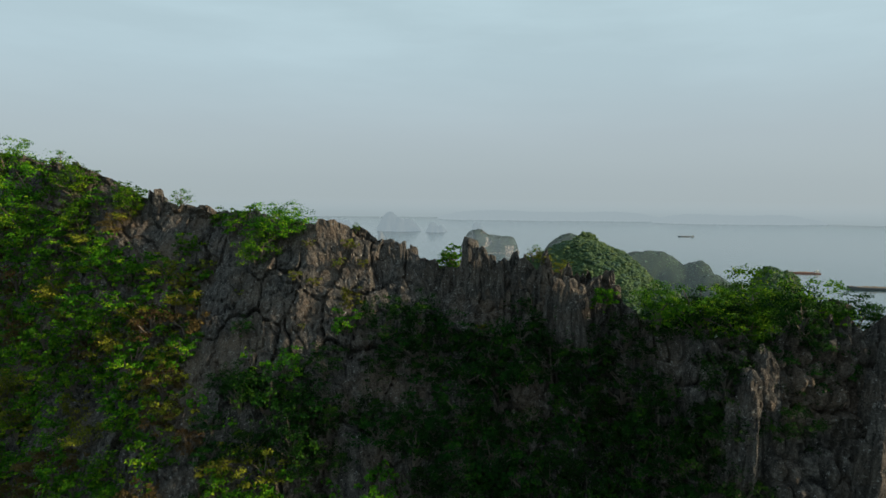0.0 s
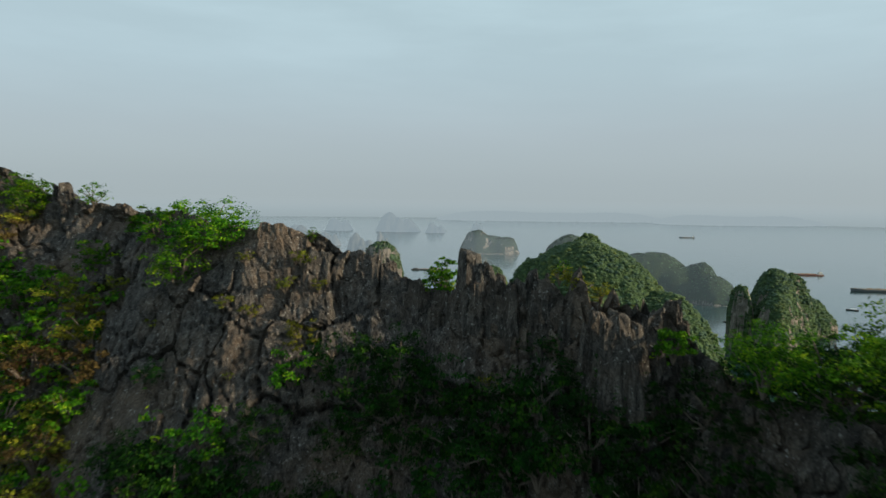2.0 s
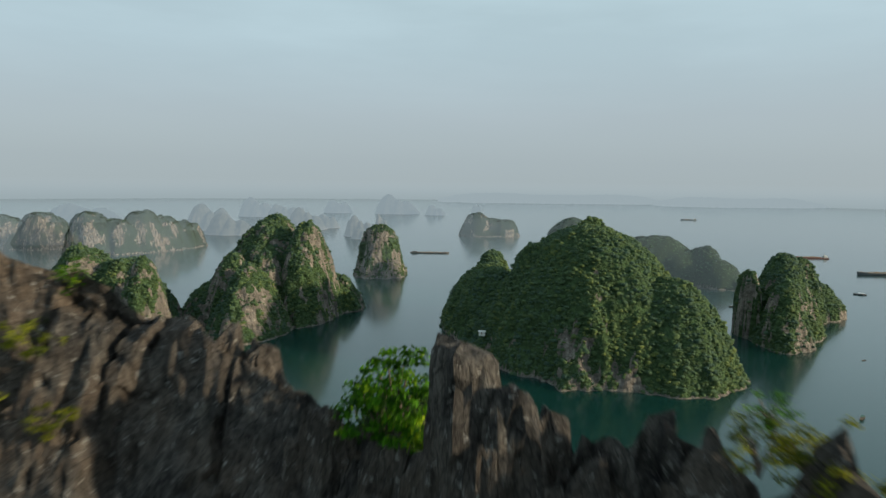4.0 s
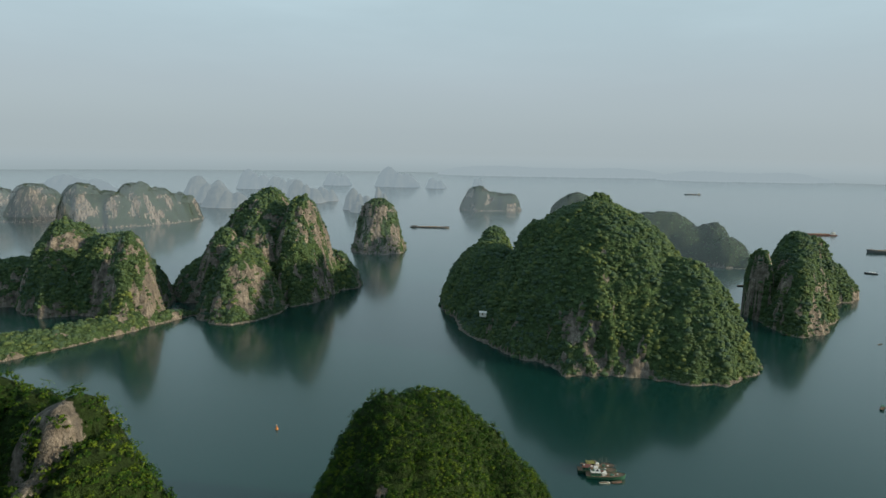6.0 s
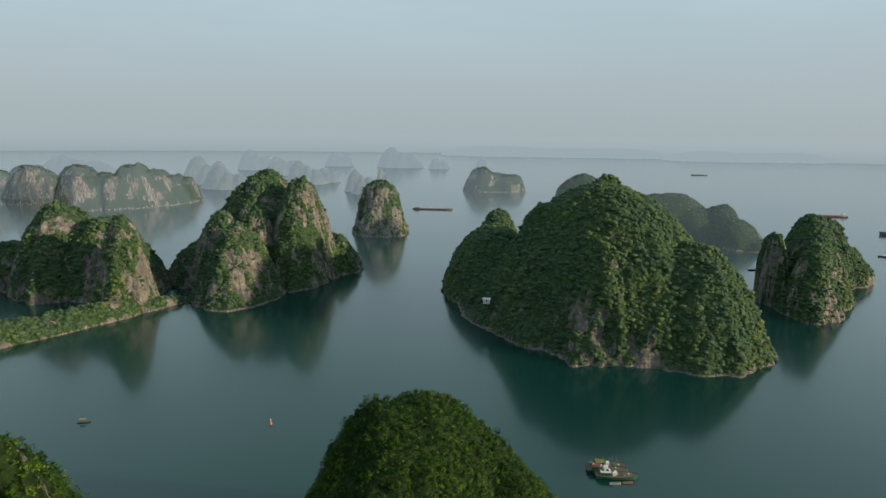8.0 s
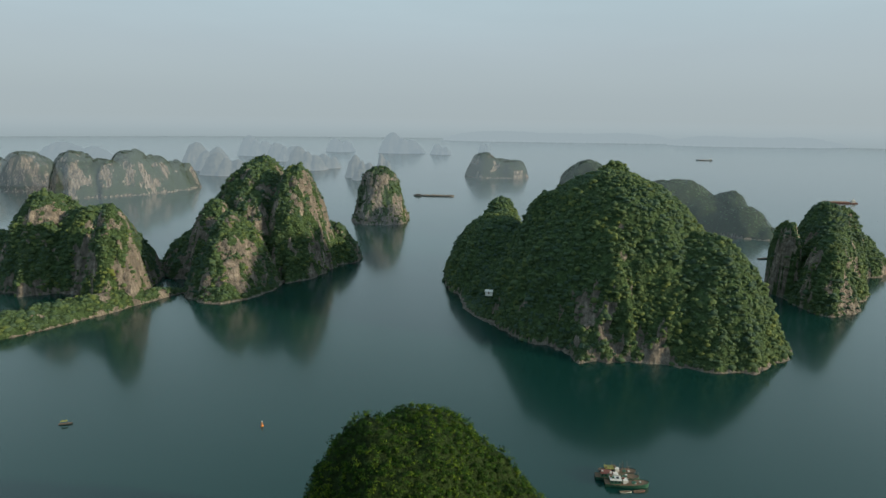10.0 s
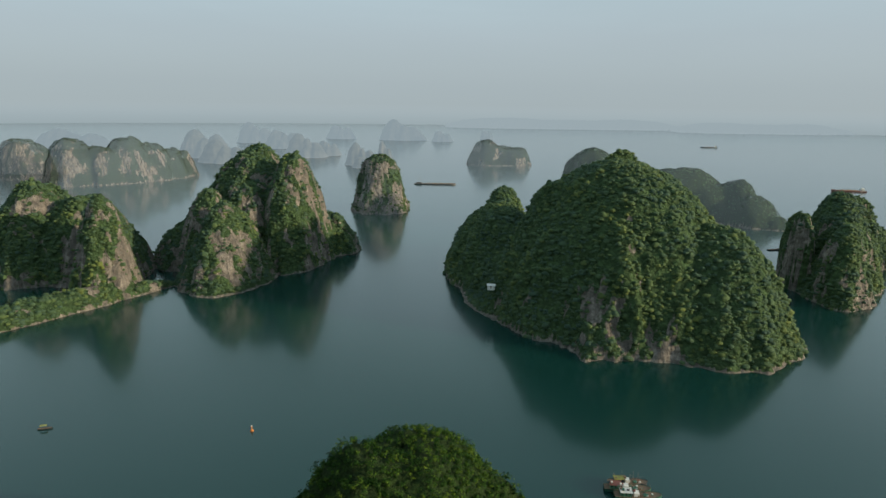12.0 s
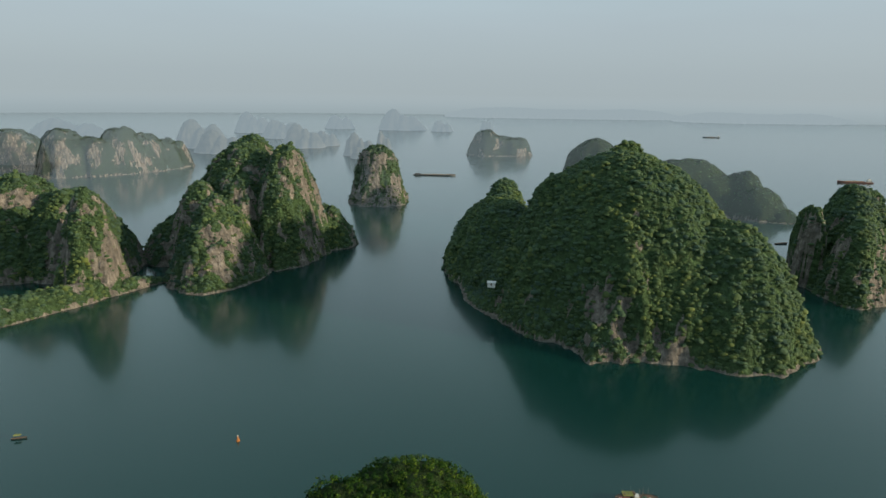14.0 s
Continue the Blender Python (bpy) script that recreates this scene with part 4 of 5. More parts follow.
KINDS = {
    "green": [shrub("shrub", 1.3, 32, 1000, 0.145, LEAF, 400 + n, "glossy green shrub rooted in the limestone", "shrub", group="shrubs on the ridge") for n in range(4)],
    "tree": [shrub("tree", 2.4, 80, 4400, 0.145, LEAF_SHADED, 430 + n, "dense tree on the ridge, shade put into its leaf colour", "tree", spread=0.2, group="trees on and behind the ridge") for n in range(2)],
    "shade": [shrub("small_tree", 2.0, 56, 1600, 0.165, LEAF_SHADED, 434 + n, "bushy tree on the rock face, shade put into its leaf colour", "tree", spread=0.2, group="small trees in the shade of the ridge") for n in range(3)],
    "large": [shrub("shrub", 2.4, 80, 2800, 0.165, LEAF, 420 + n, "large dense green shrub on the limestone slope", "shrub", group="shrubs on the ridge") for n in range(3)],
    "yellow": [shrub("shrub", 1.4, 30, 1100, 0.135, LEAF_YELLOW, 440 + n, "yellow-green sunlit shrub on the rock slope", "shrub", group="shrubs on the ridge") for n in range(2)],
    "brown": [shrub("shrub", 1.4, 30, 1100, 0.14, LEAF_BROWN, 450 + n, "half-dry brownish shrub on the rock slope", "shrub", group="shrubs on the ridge") for n in range(2)],
    "wispy": [shrub("sapling", 1.0, 30, 420, 0.13, LEAF, 460 + n, "thin open sapling on the ridge top", "tree", tall=1.3, spread=0.28, group="saplings on the ridge") for n in range(2)],
    "long": [shrub("shrub", 1.2, 34, 900, 0.30, LEAF, 470, "green shrub with long drooping leaves", "shrub", narrow=0.32, group="shrubs on the ridge")],
    "grass": [shrub("grass_tuft", 0.5, 16, 420, 0.13, LEAF_YELLOW, 480 + n, "sparse yellow-green tuft in a rock joint", "grass", narrow=0.2, group="tufts in the joints") for n in range(2)],
}
SIZE = {"shade": 2.0, "tree": 2.4, "green": 1.3, "large": 2.4, "yellow": 1.4, "brown": 1.4, "wispy": 1.0, "long": 1.2, "grass": 0.5}
used_kinds = set()
pick = random.Random(5)


def plant(kind, at, radius, sink=0.55):
    choice = KINDS[kind][pick.randrange(len(KINDS[kind]))]
    k = radius / SIZE[kind]
    m = Matrix.Translation((at[0], at[1] - 0.2 * radius, at[2] - sink * radius)) @ Matrix.Rotation(pick.uniform(0, 6.28), 4, "Z") @ Matrix.Diagonal((k, k, k * pick.uniform(0.85, 1.1), 1))
    if choice not in used_kinds:
        used_kinds.add(choice)
        choice.matrix_basis = m
    else:
        made = copy_thing(choice, Matrix.Identity(4))
        made.matrix_basis = m


GREEN = [(-42.6, 0.6, 2.9), (-37.4, 3.3, 3.4), (-36.3, 6.3, 2.8), (-31.0, 1.2, 1.8), (-29.8, 3.6, 1.7), (-25.5, -0.3, 1.4), (-25.0, 0.7, 1.6), (-16.1, -0.4, 1.1), (-13.5, -0.3, 1.4), (-10.9, -0.3, 2.1), (-14.1, 0.8, 1.4), (-9.3, 0.3, 1.9),
         (-11.4, 2.5, 1.7), (-18.4, 2.9, 1.2), (-4.3, 5.7, 1.1), (-8.9, 10.4, 2.4), (-5.8, 10.4, 1.7), (-7.0, 12.2, 2.0), (-11.4, 7.4, 0.8), (11.1, 1.0, 1.0)]
YELLOW = [(-19.6, 4.8, 1.7), (-4.0, 4.1, 1.2), (-8.2, 13.8, 2.0), (-11.1, 14.6, 1.5), (-32.0, 18.0, 2.2), (-30.2, 19.3, 1.9), (-17.0, 9.8, 1.8), (-16.5, 11.0, 1.5), (-30.7, -0.6, 1.0), (4.5, 3.5, 0.5)]
BROWN = [(-25.9, 3.2, 1.6), (-16.0, 13.3, 1.8), (-13.7, 14.0, 1.2), (-22.8, 17.5, 1.4), (-33.2, 14.7, 1.2)]
TUFTS = [(-7.4, 1.5, 0.5), (-4.5, 1.1, 0.8), (-5.2, 2.4, 0.6), (-8.2, 3.7, 0.6), (-7.1, 6.6, 0.3), (-16.0, 4.1, 0.9), (-6.7, 3.8, 0.6), (-3.6, 2.0, 0.5), (5.7, 1.2, 0.4), (-12.5, 5.5, 0.5)]
for x, s, size in GREEN:
    # Low shrubs right of -12 take the leaves darkened to imitate shade.
    plant("shade" if x > -12 and s > 7 else "large" if size > 1.4 else "green", on_ridge(x, s), 1.2 * size, 0.62)
for x, s, size in YELLOW:
    plant("yellow", on_ridge(x, s), size)
for x, s, size in BROWN:
    plant("brown", on_ridge(x, s), size)
for x, s, size in TUFTS:
    plant("grass", on_ridge(x, s), size)
for x, y, z, size in ((-34.1, 74.5, 152.5, 1.3), (-20.1, 68, 149.0, 1.15), (2.6, 57.6, 144.9, 1.05), (-4.2, 59.6, 147.2, 0.5), (8.1, 54.6, 146.2, 0.4)):
    plant("wispy", (x, y, z), size, 0.35)
for x, y, z, size in ((2.9, 57.9, 145.3, 1.2), (2.3, 57.6, 144.9, 1.1), (3.2, 57.4, 144.2, 0.8), (7.9, 54.5, 145.9, 0.6), (8.6, 54.5, 145.75, 0.8), (9.6, 53.8, 145.3, 0.75), (10.8, 52.6, 144.4, 0.6)):
    plant("yellow" if x > 5 else "green", (x, y, z), size)
for x, y, z, size in ((16, 47, 142.6, 2.2), (18.5, 47.5, 143.6, 2.5), (21, 46.5, 143.4, 2.4), (23.3, 46, 142.6, 2.0), (17, 45.5, 140.8, 2.2), (20, 45, 141.2, 2.3), (14.8, 48.5, 142.0, 1.8), (22, 44.8, 140.8, 1.8), (18.5, 43.6, 138.6, 1.9), (16, 44.3, 138.2, 1.8),
                      (19, 51, 141.6, 2.6), (16.4, 52, 141.0, 2.3), (22, 51, 141.2, 2.5), (25, 49, 141.0, 2.3), (13.6, 47.8, 143.4, 1.7), (15.2, 46.6, 143.2, 2.0), (17, 46, 143.2, 2.2), (19.5, 44.8, 143, 2.0)):
    # Higher crowns get the brighter leaves: sunlit tops put into the colour.
    plant("large" if z > 143.1 else "tree", (x, y, z + 0.5), size)
for x, y, z, size in ((24.6, 43.6, 143.4, 1.3), (27.2, 41.4, 141.2, 1.5), (25.0, 39.6, 135.6, 1.2), (18.6, 41.0, 135.4, 1.0), (11.2, 49.6, 143.9, 0.9)):
    plant("long", (x, y, z), size)

# The green slopes: shrubs at their own spacing, denser where the rock doesn't show.
taken = []


def clothe(x0, x1, s0, s1, tries, gap, kinds, low, high, cover):
    xs = np.array([pick.uniform(x0, x1) for _ in range(tries)])
    ss = np.array([pick.uniform(s0, s1) for _ in range(tries)])
    spots = (ridge_surface(xs, ss) + [0, -0.15, 0.1])[fbm(xs / 4.0, ss / 4.0, 0, 3, 91) <= cover]
    for p in spots:
        if all((p[0] - q[0]) ** 2 + (p[1] - q[1]) ** 2 + (p[2] - q[2]) ** 2 >= gap**2 for q in taken):
            taken.append(p)
            plant(pick.choice(kinds), p, pick.uniform(low, high))


clothe(-46, -15, 5, 24, 800, 2.0, ["green", "green", "green", "yellow", "brown", "green"], 1.4, 2.2, 0.5)
clothe(-47, -24, 0.5, 6, 90, 2.2, ["green", "green", "yellow"], 1.0, 1.6, 0.2)
# From here mostly plants whose leaf colour carries the shade of the face.
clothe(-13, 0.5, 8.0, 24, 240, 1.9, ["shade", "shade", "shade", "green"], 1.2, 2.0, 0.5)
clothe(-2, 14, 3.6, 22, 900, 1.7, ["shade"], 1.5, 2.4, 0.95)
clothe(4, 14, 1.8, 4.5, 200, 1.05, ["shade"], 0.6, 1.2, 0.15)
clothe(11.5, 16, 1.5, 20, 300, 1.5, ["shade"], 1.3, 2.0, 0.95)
clothe(16, 26, 7, 22, 60, 2.2, ["green", "yellow"], 0.6, 1.1, 0.0)
clothe(-45, 22, -8, -1.6, 90, 2.6, ["green", "green", "yellow"], 1.0, 1.6, 0.2)


def mountain_forest():
    """Closed forest on the lower flanks and the far side of the massif."""
    r = np.random.default_rng(27)
    k = 2600
    x, s = r.uniform(-125, 85, k), r.uniform(24, 140, k) * np.where(r.random(k) < 0.5, 1, -1)
    p = ridge_place(x, s)
    keep = (p[:, 2] > 3) & (smooth_noise(x / 7, s / 7, 0, 61) < 0.74)
    p = p[keep]
    out = np.where(s[keep, None] > 0, [[0.0, -0.75, 0.65]], [[0.0, 0.8, 0.6]])
    base = np.array([0, 58, 0.0])
    ob = new("mountain_forest", tufts(p - base, out, 2.2, 1.1, 9, 28, LEAF_MID, "mountain_forest"))
    ob.location = base
    tagged(ob, "closed green forest on the flanks of the massif", "forest", kind="stuff")


mountain_forest()


def undergrowth(stretches, mat, seed, label):
    """Low leafy cover between the shrubs, all but the bare rock."""
    r = np.random.default_rng(seed)
    spots = []
    for x0, x1, s0, s1, gap, thick in stretches:
        k = int((x1 - x0) * (s1 - s0) * 1.25 / gap**2)
        x, s = r.uniform(x0, x1, k), r.uniform(s0, s1, k)
        keep = smooth_noise(x / 3.2, s / 3.2, 0, 93) * 0.7 + smooth_noise(x, s, 0, 94) * 0.3 < thick
        spots.append(ridge_surface(x[keep], s[keep]))
    spots = np.concatenate(spots)
    out = np.tile([0.0, -0.75, 0.65], (len(spots), 1))
    base = np.array([0, 58, 0.0])
    ob = new("undergrowth", tufts(spots - base, out, 0.6, 0.26, 13, seed + 1, mat, "undergrowth", 0))
    ob.location = base
    tagged(ob, label, "undergrowth", kind="stuff")


undergrowth([(-48, -16, 4.5, 30, 0.6, 0.76), (-15, -2, 9, 30, 0.7, 0.55), (-48, -2, -60, -1.5, 1.2, 0.7)], LEAF, 17, "low green leafy undergrowth clinging to the limestone")
undergrowth([(0, 15, 3.8, 30, 0.7, 0.7), (15, 27, 8, 30, 0.9, 0.4), (-2, 29, -40, -1.5, 1.0, 0.8)], LEAF_SHADED, 37, "low undergrowth on the rock, shade put into its leaf colour")


# ---- boats, buoy and small buildings ----
HULL_GREEN = plain_material("green_hull_paint", (0.03, 0.11, 0.07), 0.5)
HULL_DARK = plain_material("dark_hull_paint", (0.03, 0.035, 0.04), 0.6)
# Red, grey and pale hulls lightened: haze is mixed into the paint colour.
HULL_RED = plain_material("hazed_red_oxide_hull_paint", (0.24, 0.12, 0.10), 0.8)
HULL_HAZED = plain_material("hazed_grey_hull_paint", (0.15, 0.16, 0.165), 0.9)
HULL_HAZED_PALE = plain_material("haze_paled_hull_paint", (0.26, 0.28, 0.29), 0.9)
WHITE = plain_material("weathered_white_paint", (0.62, 0.62, 0.58), 0.6, wear=0.15)
CABIN_RED = plain_material("faded_red_roof", (0.20, 0.07, 0.05), 0.7)
CABIN_YELLOW = plain_material("faded_yellow_tarpaulin", (0.24, 0.24, 0.06), 0.8)
DECK = plain_material("worn_wooden_deck", (0.16, 0.11, 0.07), 0.85)
CARGO = plain_material("sand_cargo", (0.20, 0.15, 0.10), 0.95)
BUOY_PAINT = plain_material("orange_buoy_paint", (0.5, 0.17, 0.03), 0.5)
GLASS_DARK = plain_material("dark_window_glass", (0.015, 0.02, 0.025), 0.1)
CONCRETE = plain_material("whitewashed_concrete", (0.66, 0.65, 0.60), 0.9, wear=0.12)
METAL = plain_material("rusty_steel", (0.16, 0.11, 0.08), 0.6, 0.4)


def block(x0, x1, y0, y1, z0, z1, mat, edge=0.05, taper=0.0):
    """A box with chamfered top edges."""
    e = min(edge, 0.45 * (x1 - x0), 0.45 * (y1 - y0), 0.45 * (z1 - z0))
    rings = [(0, z0), (taper * 0.5, z1 - e), (taper * 0.5 + e, z1)]
    v = []
    for inset, z in rings:
        v += [(x0 + inset, y0 + inset, z), (x1 - inset, y0 + inset, z), (x1 - inset, y1 - inset, z), (x0 + inset, y1 - inset, z)]
    q = [(3, 2, 1, 0), (8, 9, 10, 11)]
    for k in (0, 4):
        q += [(k + i, k + (i + 1) % 4, k + 4 + (i + 1) % 4, k + 4 + i) for i in range(4)]
    return mesh_of("block", v, q, mat)


def pole(x, y, z0, z1, r, mat):
    v, q = limb([(x, y, z0), (x, y, (z0 + z1) / 2), (x, y, z1)], r, r * 0.7, 8)
    return mesh_of("pole", v, q, mat, True)


def hull_mesh(length, beam, depth, draft, mat, rake=0.35, stern=0.8, sheer=0.35):
    """A loft from stern to bow: rounded bilge, flared sides and a rising sheer line."""
    t = np.linspace(0, 1, 22)[:, None]
    a = np.linspace(-1, 1, 13)[None, :]
    half = beam / 2 * np.minimum(1, stern + (1 - stern) * t * 3.0) * np.where(t > 1 - rake, np.sqrt(np.clip(1 - ((t - 1 + rake) / rake) ** 2, 0, 1)), 1)
    side = np.sign(a) * np.abs(a) ** 0.45
    top = depth + sheer * depth * (2 * t - 0.7) ** 2 * (t > 0.35) + 0 * t
    up = -draft + (top + draft) * np.abs(a) ** 2.2
    x = (t - 0.5) * length + 0.10 * length * np.clip(t - 0.75, 0, 1) * np.abs(a)
    v = np.stack([x + 0 * a, half * side, up], -1)
    lid = np.stack([x[:, :1] + 0 * a, half * a, top * 0.9 + 0 * a], -1)
    shell, deck = grid_quads(22, 13), grid_quads(22, 13)
    hull = mesh_of("hull", v.reshape(-1, 3), shell, mat, True)
    top_deck = mesh_of("deck", lid.reshape(-1, 3), deck[:, ::-1], DECK, False)
    return hull, top_deck


def ferry_cabin(ob, x0, x1, half, z0, z1, roof, walls=None):
    cabin = part("cabin", block(x0, x1, -half, half, z0, z1, walls or WHITE, 0.06), ob)
    part("cabin_roof", block(x0 - 0.25, x1 + 0.25, -half - 0.2, half + 0.2, z1 + 0.004, z1 + 0.16, roof, 0.05), cabin)
    k = max(2, int((x1 - x0) / 1.1))
    for i in range(k):
        wx = x0 + (i + 0.5) * (x1 - x0) / k
        for s in (-1, 1):
            part("window", block(wx - 0.32, wx + 0.32, s * (half + 0.012) - 0.012, s * (half + 0.012) + 0.012, z0 + 0.45 * (z1 - z0), z0 + 0.82 * (z1 - z0), GLASS_DARK, 0.01), cabin)


def fishing_boat(x, y, turn, length, hull_mat, roof, label, group=""):
    ob = thing("fishing_boat", (x, y, 0), label, "boat", group)
    ob.matrix_world = pose(x, y, 0, 0, 0, turn)
    beam, depth = length * 0.27, length * 0.085
    hull, deck = hull_mesh(length, beam, depth, 0.5, hull_mat)
    part("hull", hull, ob)
    part("deck", deck, ob, "worn brown deck")
    ferry_cabin(ob, -0.38 * length, -0.14 * length, beam * 0.33, depth * 0.85, depth * 0.85 + 1.8, roof, hull_mat)
    part("wheelhouse", block(-0.09 * length, 0.03 * length, -beam * 0.25, beam * 0.25, depth * 0.85, depth * 0.85 + 1.5, WHITE, 0.08, 0.1), ob)
    part("mast", pole(0.12 * length, 0, depth * 0.8, depth + 0.32 * length, 0.08, METAL), ob)
    part("boom", mesh_of("boom", *limb([(0.12 * length, 0, depth + 1), (0.25 * length, 0, depth + 2), (0.40 * length, 0, depth + 2.6)], 0.06, 0.04, 6), METAL, True), ob)
    for i in range(5):
        part("crate", block((0.06 + 0.06 * i) * length, (0.10 + 0.06 * i) * length, -beam * (0.28 - 0.04 * i), beam * (0.04 + 0.03 * (i % 3)), depth * 0.9, depth * 0.9 + 0.45 + 0.2 * (i % 2), (DECK, HULL_GREEN, WHITE)[i % 3], 0.04), ob)
    q = random.Random(int(10 * x))
    for i in range(14):
        cx, cy = q.uniform(-0.44, 0.36) * length, q.uniform(-0.36, 0.36) * beam
        high = depth * 0.86 + (2.2 if -0.42 * length < cx < -0.08 * length and abs(cy) < 0.34 * beam else 0.0)
        part("fish_tub", block(cx - q.uniform(0.25, 0.6), cx + q.uniform(0.25, 0.6), cy - 0.35, cy + 0.35, high, high + q.uniform(0.3, 0.8), q.choice((DECK, HULL_GREEN, WHITE, HULL_DARK, CABIN_RED, CARGO)), 0.06), ob)
    for i in range(4):
        px = (-0.4 + 0.22 * i) * length
        part("outrigger_pole", mesh_of("outrigger_pole", *limb([(px, 0, depth + 1.9), (px + 0.3, 0.35 * beam, depth + 2.8), (px + 0.5, (0.6 if i % 2 else -0.6) * beam, depth + 3.4)], 0.06, 0.04, 5), DECK, True), ob)
    heap = np.array([[(0.18 + 0.09 * math.cos(u) * w) * length, 0.3 * beam * math.sin(u) * w, depth * 0.85 + 0.8 * (1 - w * w) + 0.06 * math.sin(5 * u)] for w in np.linspace(1, 0, 6) for u in np.linspace(0, 2 * math.pi, 15)])
    part("fishing_net", mesh_of("fishing_net", heap, grid_quads(6, 15), HULL_GREEN, True), ob, "heap of green nets")
    rail = [limb([((t - 0.5) * length, s * beam * 0.46, depth * 0.95), ((t - 0.5) * length, s * beam * 0.47, depth * 0.95 + 0.7)], 0.03, 0.03, 5) for t in np.linspace(0.08, 0.7, 8) for s in (-1, 1)]
    part("railing", mesh_of("railing", *joined(rail), METAL, True), ob, "", "stuff")
    return ob


def barge(x, y, turn, length, hull_mat, label, loaded=True, house=None, low=0.035):
    house = house or WHITE
    ob = thing("cargo_barge", (x, y, 0), label, "ship", "cargo barges in the bay")
    ob.matrix_world = pose(x, y, 0, 0, 0, turn)
    beam, depth = length * 0.15, length * low
    hull, deck = hull_mesh(length, beam, depth, 1.2, hull_mat, 0.14, 0.9, 0.5)
    part("hull", hull, ob)
    part("deck", deck, ob)
    part("hold_coaming", block(-0.27 * length, 0.36 * length, -beam * 0.34, beam * 0.34, depth * 0.7, depth * 1.35, hull_mat, 0.2), ob)
    if loaded:
        t, a = np.meshgrid(np.linspace(0, 1, 24), np.linspace(-1, 1, 9))
        heap = np.stack([(-0.25 + 0.59 * t) * length, a * beam * 0.3, depth * 1.36 + (1 - a * a) * (0.6 + 0.9 * np.abs(np.sin(t * 11)) * np.sin(np.pi * t)) * depth * 0.5], -1)
        part("sand_load", mesh_of("sand_load", heap.reshape(-1, 3), grid_quads(9, 24)[:, ::-1], CARGO, True), ob, "heap of brown sand")
    ferry_cabin(ob, -0.45 * length, -0.32 * length, beam * 0.38, depth * 0.85, depth * 0.85 + length * (0.055 if house is WHITE else 0.03), house, house)
    if house is WHITE:
        part("bridge", block(-0.42 * length, -0.35 * length, -beam * 0.28, beam * 0.28, depth * 0.85 + length * 0.058, depth * 0.85 + length * 0.09, WHITE, 0.2), ob)
    part("mast", pole(-0.38 * length, 0, depth + length * 0.08, depth + length * 0.15, 0.2, METAL), ob)
    part("bow_post", pole(0.43 * length, 0, depth, depth + length * 0.06, 0.2, METAL), ob)
    return ob


def small_boat(x, y, turn, length, mat, label, canopy=None):
    ob = thing("small_boat", (x, y, 0), label, "boat", "small boats in the bay")
    ob.matrix_world = pose(x, y, 0, 0, 0, turn)
    hull, deck = hull_mesh(length, length * 0.26, length * 0.075, 0.2, mat, 0.45)
    part("hull", hull, ob)
    part("deck", deck, ob)
    for s in (-0.2, 0.15):
        part("thwart", block(s * length, (s + 0.05) * length, -length * 0.11, length * 0.11, length * 0.07, length * 0.085, DECK, 0.01), ob)
    if canopy:
        for cx in (-0.3, 0.1):
            for s in (-1, 1):
                part("canopy_post", pole(cx * length, s * length * 0.1, length * 0.06, length * 0.06 + 1.5, 0.04, METAL), ob)
        part("canopy", block(-0.33 * length, 0.14 * length, -length * 0.13, length * 0.13, length * 0.06 + 1.5, length * 0.06 + 1.62, canopy, 0.04), ob)
    return ob


fishing_boat(86.6, 340.6, -8, 18, HULL_GREEN, CABIN_RED, "green wooden fishing boat with a faded red cabin roof", "moored fishing boats")
fishing_boat(89.4, 336.0, -5, 18, HULL_GREEN, WHITE, "green wooden fishing boat with a white cabin roof", "moored fishing boats")
fishing_boat(88.4, 345.0, -3, 15, HULL_DARK, CABIN_YELLOW, "dark fishing boat with a yellow awning", "moored fishing boats")
small_boat(87.8, 331.2, 4, 5, WHITE, "white dinghy tied beside the fishing boats")
small_boat(93.6, 331.8, 8, 5, HULL_RED, "red dinghy tied beside the fishing boats")
barge(6, 1296, -4, 78, HULL_HAZED, "long low grey barge loaded with sand", house=HULL_HAZED, low=0.02)
barge(1062, 2500, 172, 62, HULL_HAZED_PALE, "distant grey cargo barge, its paint paled to imitate haze")
barge(787, 1262, 175, 62, HULL_RED, "rust-red cargo barge lying off the island")
barge(768, 1036, 170, 86, HULL_HAZED, "dark cargo barge with a white wheelhouse")
small_boat(596, 857, 150, 15, HULL_DARK, "small grey passenger boat under a canopy", WHITE)
small_boat(378, 770, 10, 14, HULL_DARK, "long dark rowing boat near the cliff foot")
small_boat(284, 418, 40, 8, HULL_DARK, "dark small boat with a canopy", HULL_GREEN)
small_boat(378, 547, 20, 5, HULL_DARK, "tiny dark boat under way")
small_boat(-173, 385, 12, 6.2, HULL_DARK, "small dark boat with a faded yellow awning", CABIN_YELLOW)
small_boat(30, 640, 30, 9, HULL_DARK, "dark boat drawn up at the island's shore")
small_boat(-62, 268, 60, 4, HULL_DARK, "tiny dark skiff on open water")


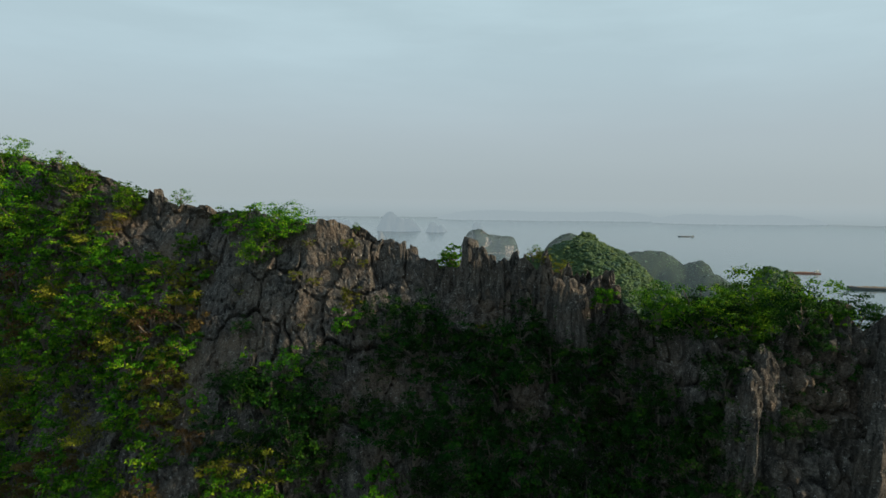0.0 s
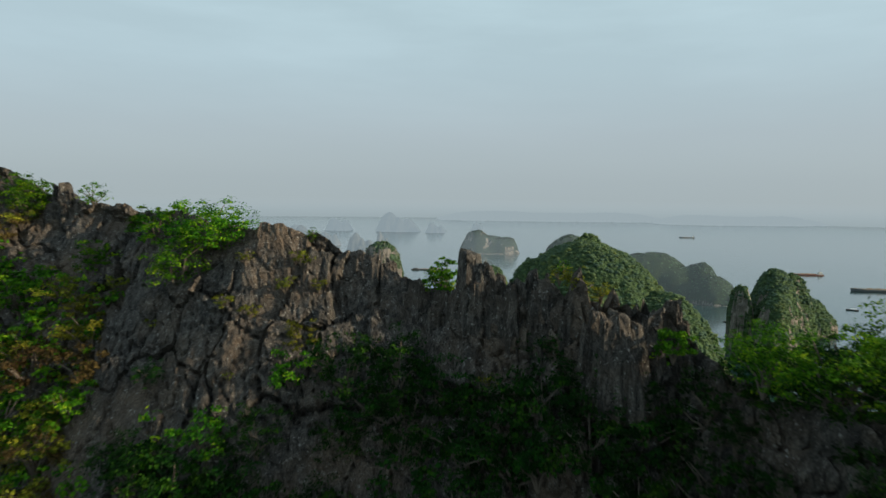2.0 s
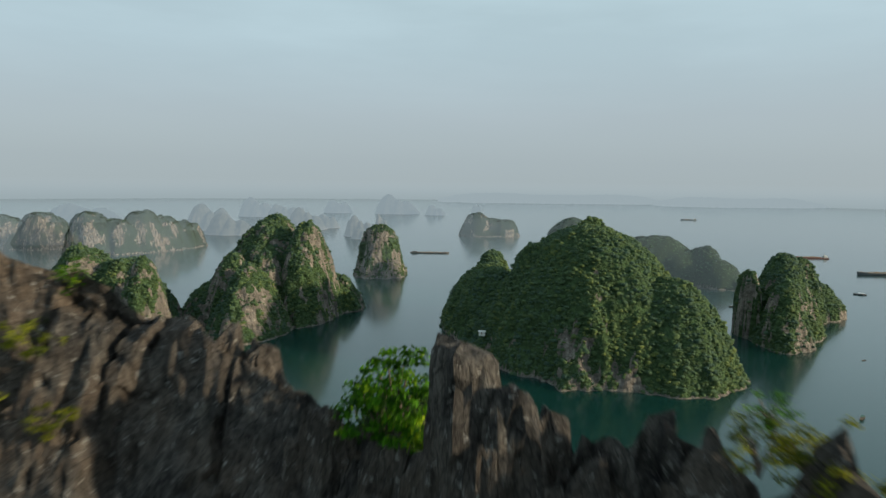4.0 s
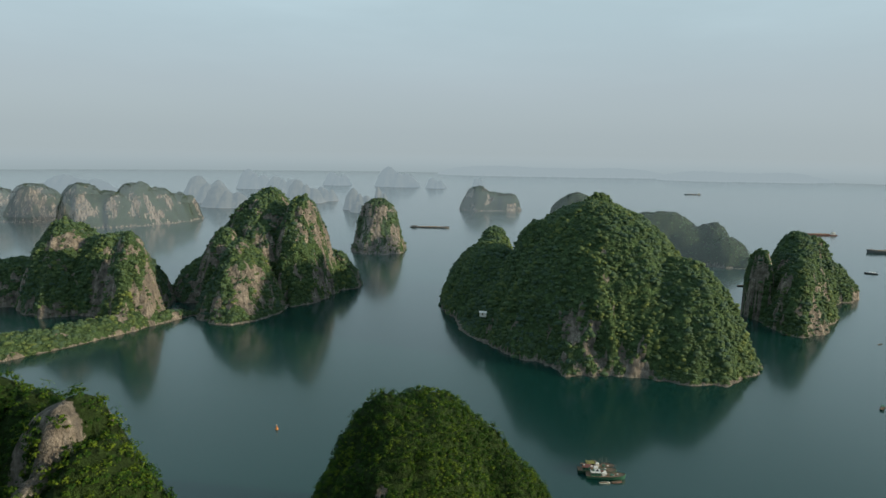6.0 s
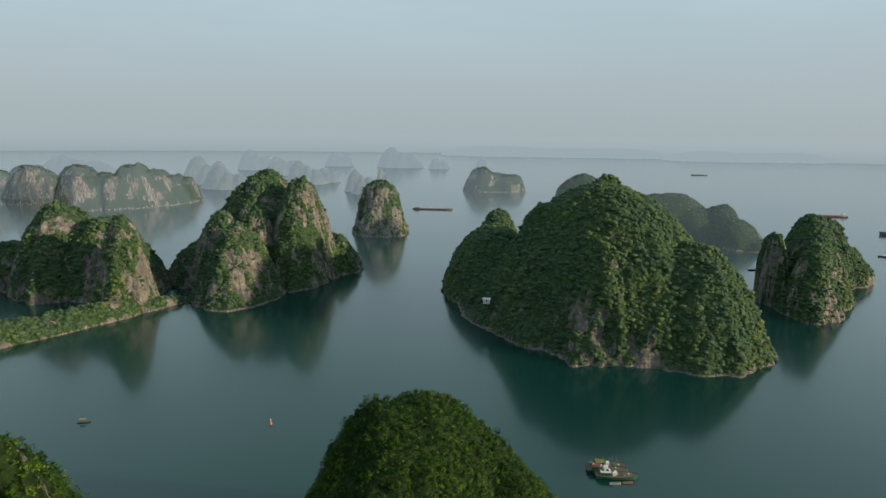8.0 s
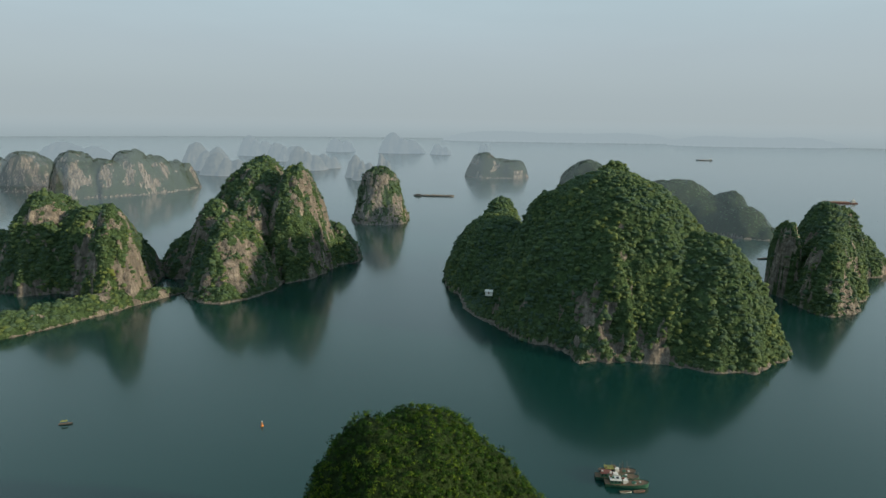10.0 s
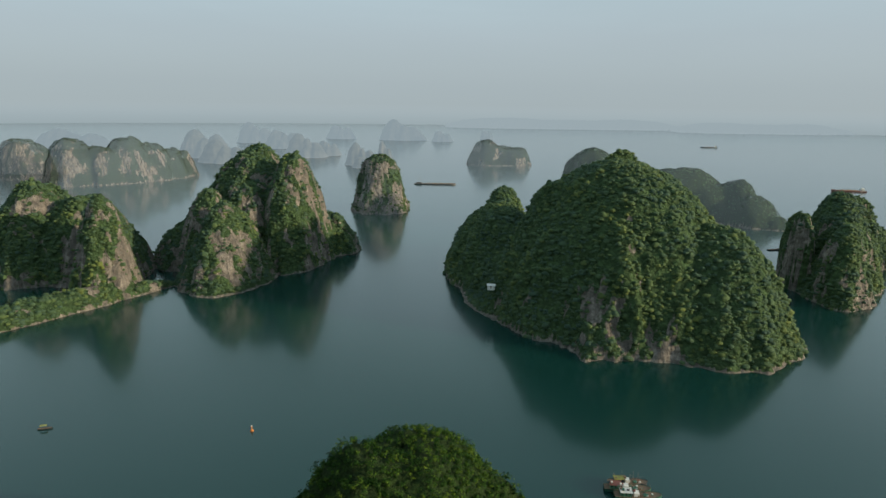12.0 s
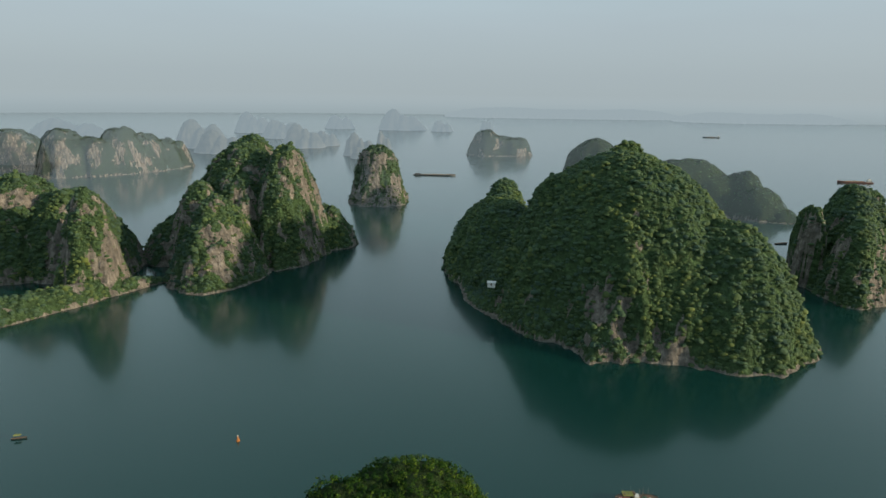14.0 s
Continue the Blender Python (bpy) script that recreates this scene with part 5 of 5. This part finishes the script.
def buoy(x, y):
    ob = thing("channel_buoy", (x, y, 0), "orange channel buoy with a pointed top", "buoy")
    z = np.array([-0.5, 0.0, 0.35, 0.5, 0.55, 1.6, 2.4, 2.5])
    r = np.array([0.5, 0.8, 0.8, 0.72, 0.42, 0.25, 0.12, 0.0])
    a = np.linspace(0, 2 * np.pi, 17)
    v = np.stack([r[:, None] * np.cos(a), r[:, None] * np.sin(a), z[:, None] + 0 * a], -1)
    part("float", mesh_of("float", v.reshape(-1, 3), grid_quads(8, 17), BUOY_PAINT, True), ob)
    part("top_mark", block(-0.22, 0.22, -0.22, 0.22, 2.42, 2.8, WHITE, 0.08), ob)


buoy(-76.5, 384.5)


def shed(x, y, z):
    ob = thing("shore_hut", (x, y, z), "small white-roofed hut on the island's shore", "hut")
    ob.matrix_world = pose(x, y, z, 0, 0, -12)
    body = part("wall", block(-2.6, 2.6, -1.8, 1.8, -1.6, 2.0, CONCRETE, 0.03), ob)
    v = np.array([(-3.1, -2.4, 1.95), (3.1, -2.4, 1.95), (3.1, 0, 2.9), (-3.1, 0, 2.9), (-3.1, 2.4, 1.95), (3.1, 2.4, 1.95)])
    low = v - [0, 0, 0.14]
    q = [(0, 1, 2, 3), (3, 2, 5, 4), (7, 6, 9, 8), (8, 9, 10, 11), (0, 6, 7, 1), (5, 11, 10, 4), (1, 7, 8, 2), (2, 8, 11, 5), (3, 9, 6, 0), (4, 10, 9, 3)]
    part("roof", mesh_of("roof", np.concatenate([v, low]), q, WHITE), ob, "white sheet roof")
    part("door", block(-0.5, 0.5, -1.84, -1.804, -0.2, 1.8, DECK, 0.01), body)


def shrine(x, y, z):
    ob = thing("shrine_post", (x, y, z), "small white shrine at the island's foot", "shrine")
    part("plinth", block(-1.1, 1.1, -1.1, 1.1, -3, 0.5, CONCRETE, 0.1), ob)
    part("column", block(-0.55, 0.55, -0.55, 0.55, 0.504, 2.9, CONCRETE, 0.08), ob)
    part("cap", block(-0.8, 0.8, -0.8, 0.8, 2.904, 3.2, CONCRETE, 0.12, 0.2), ob)


shed(49.7, 551.8, 20.6)
shrine(213.0, 463.5, 1.0)
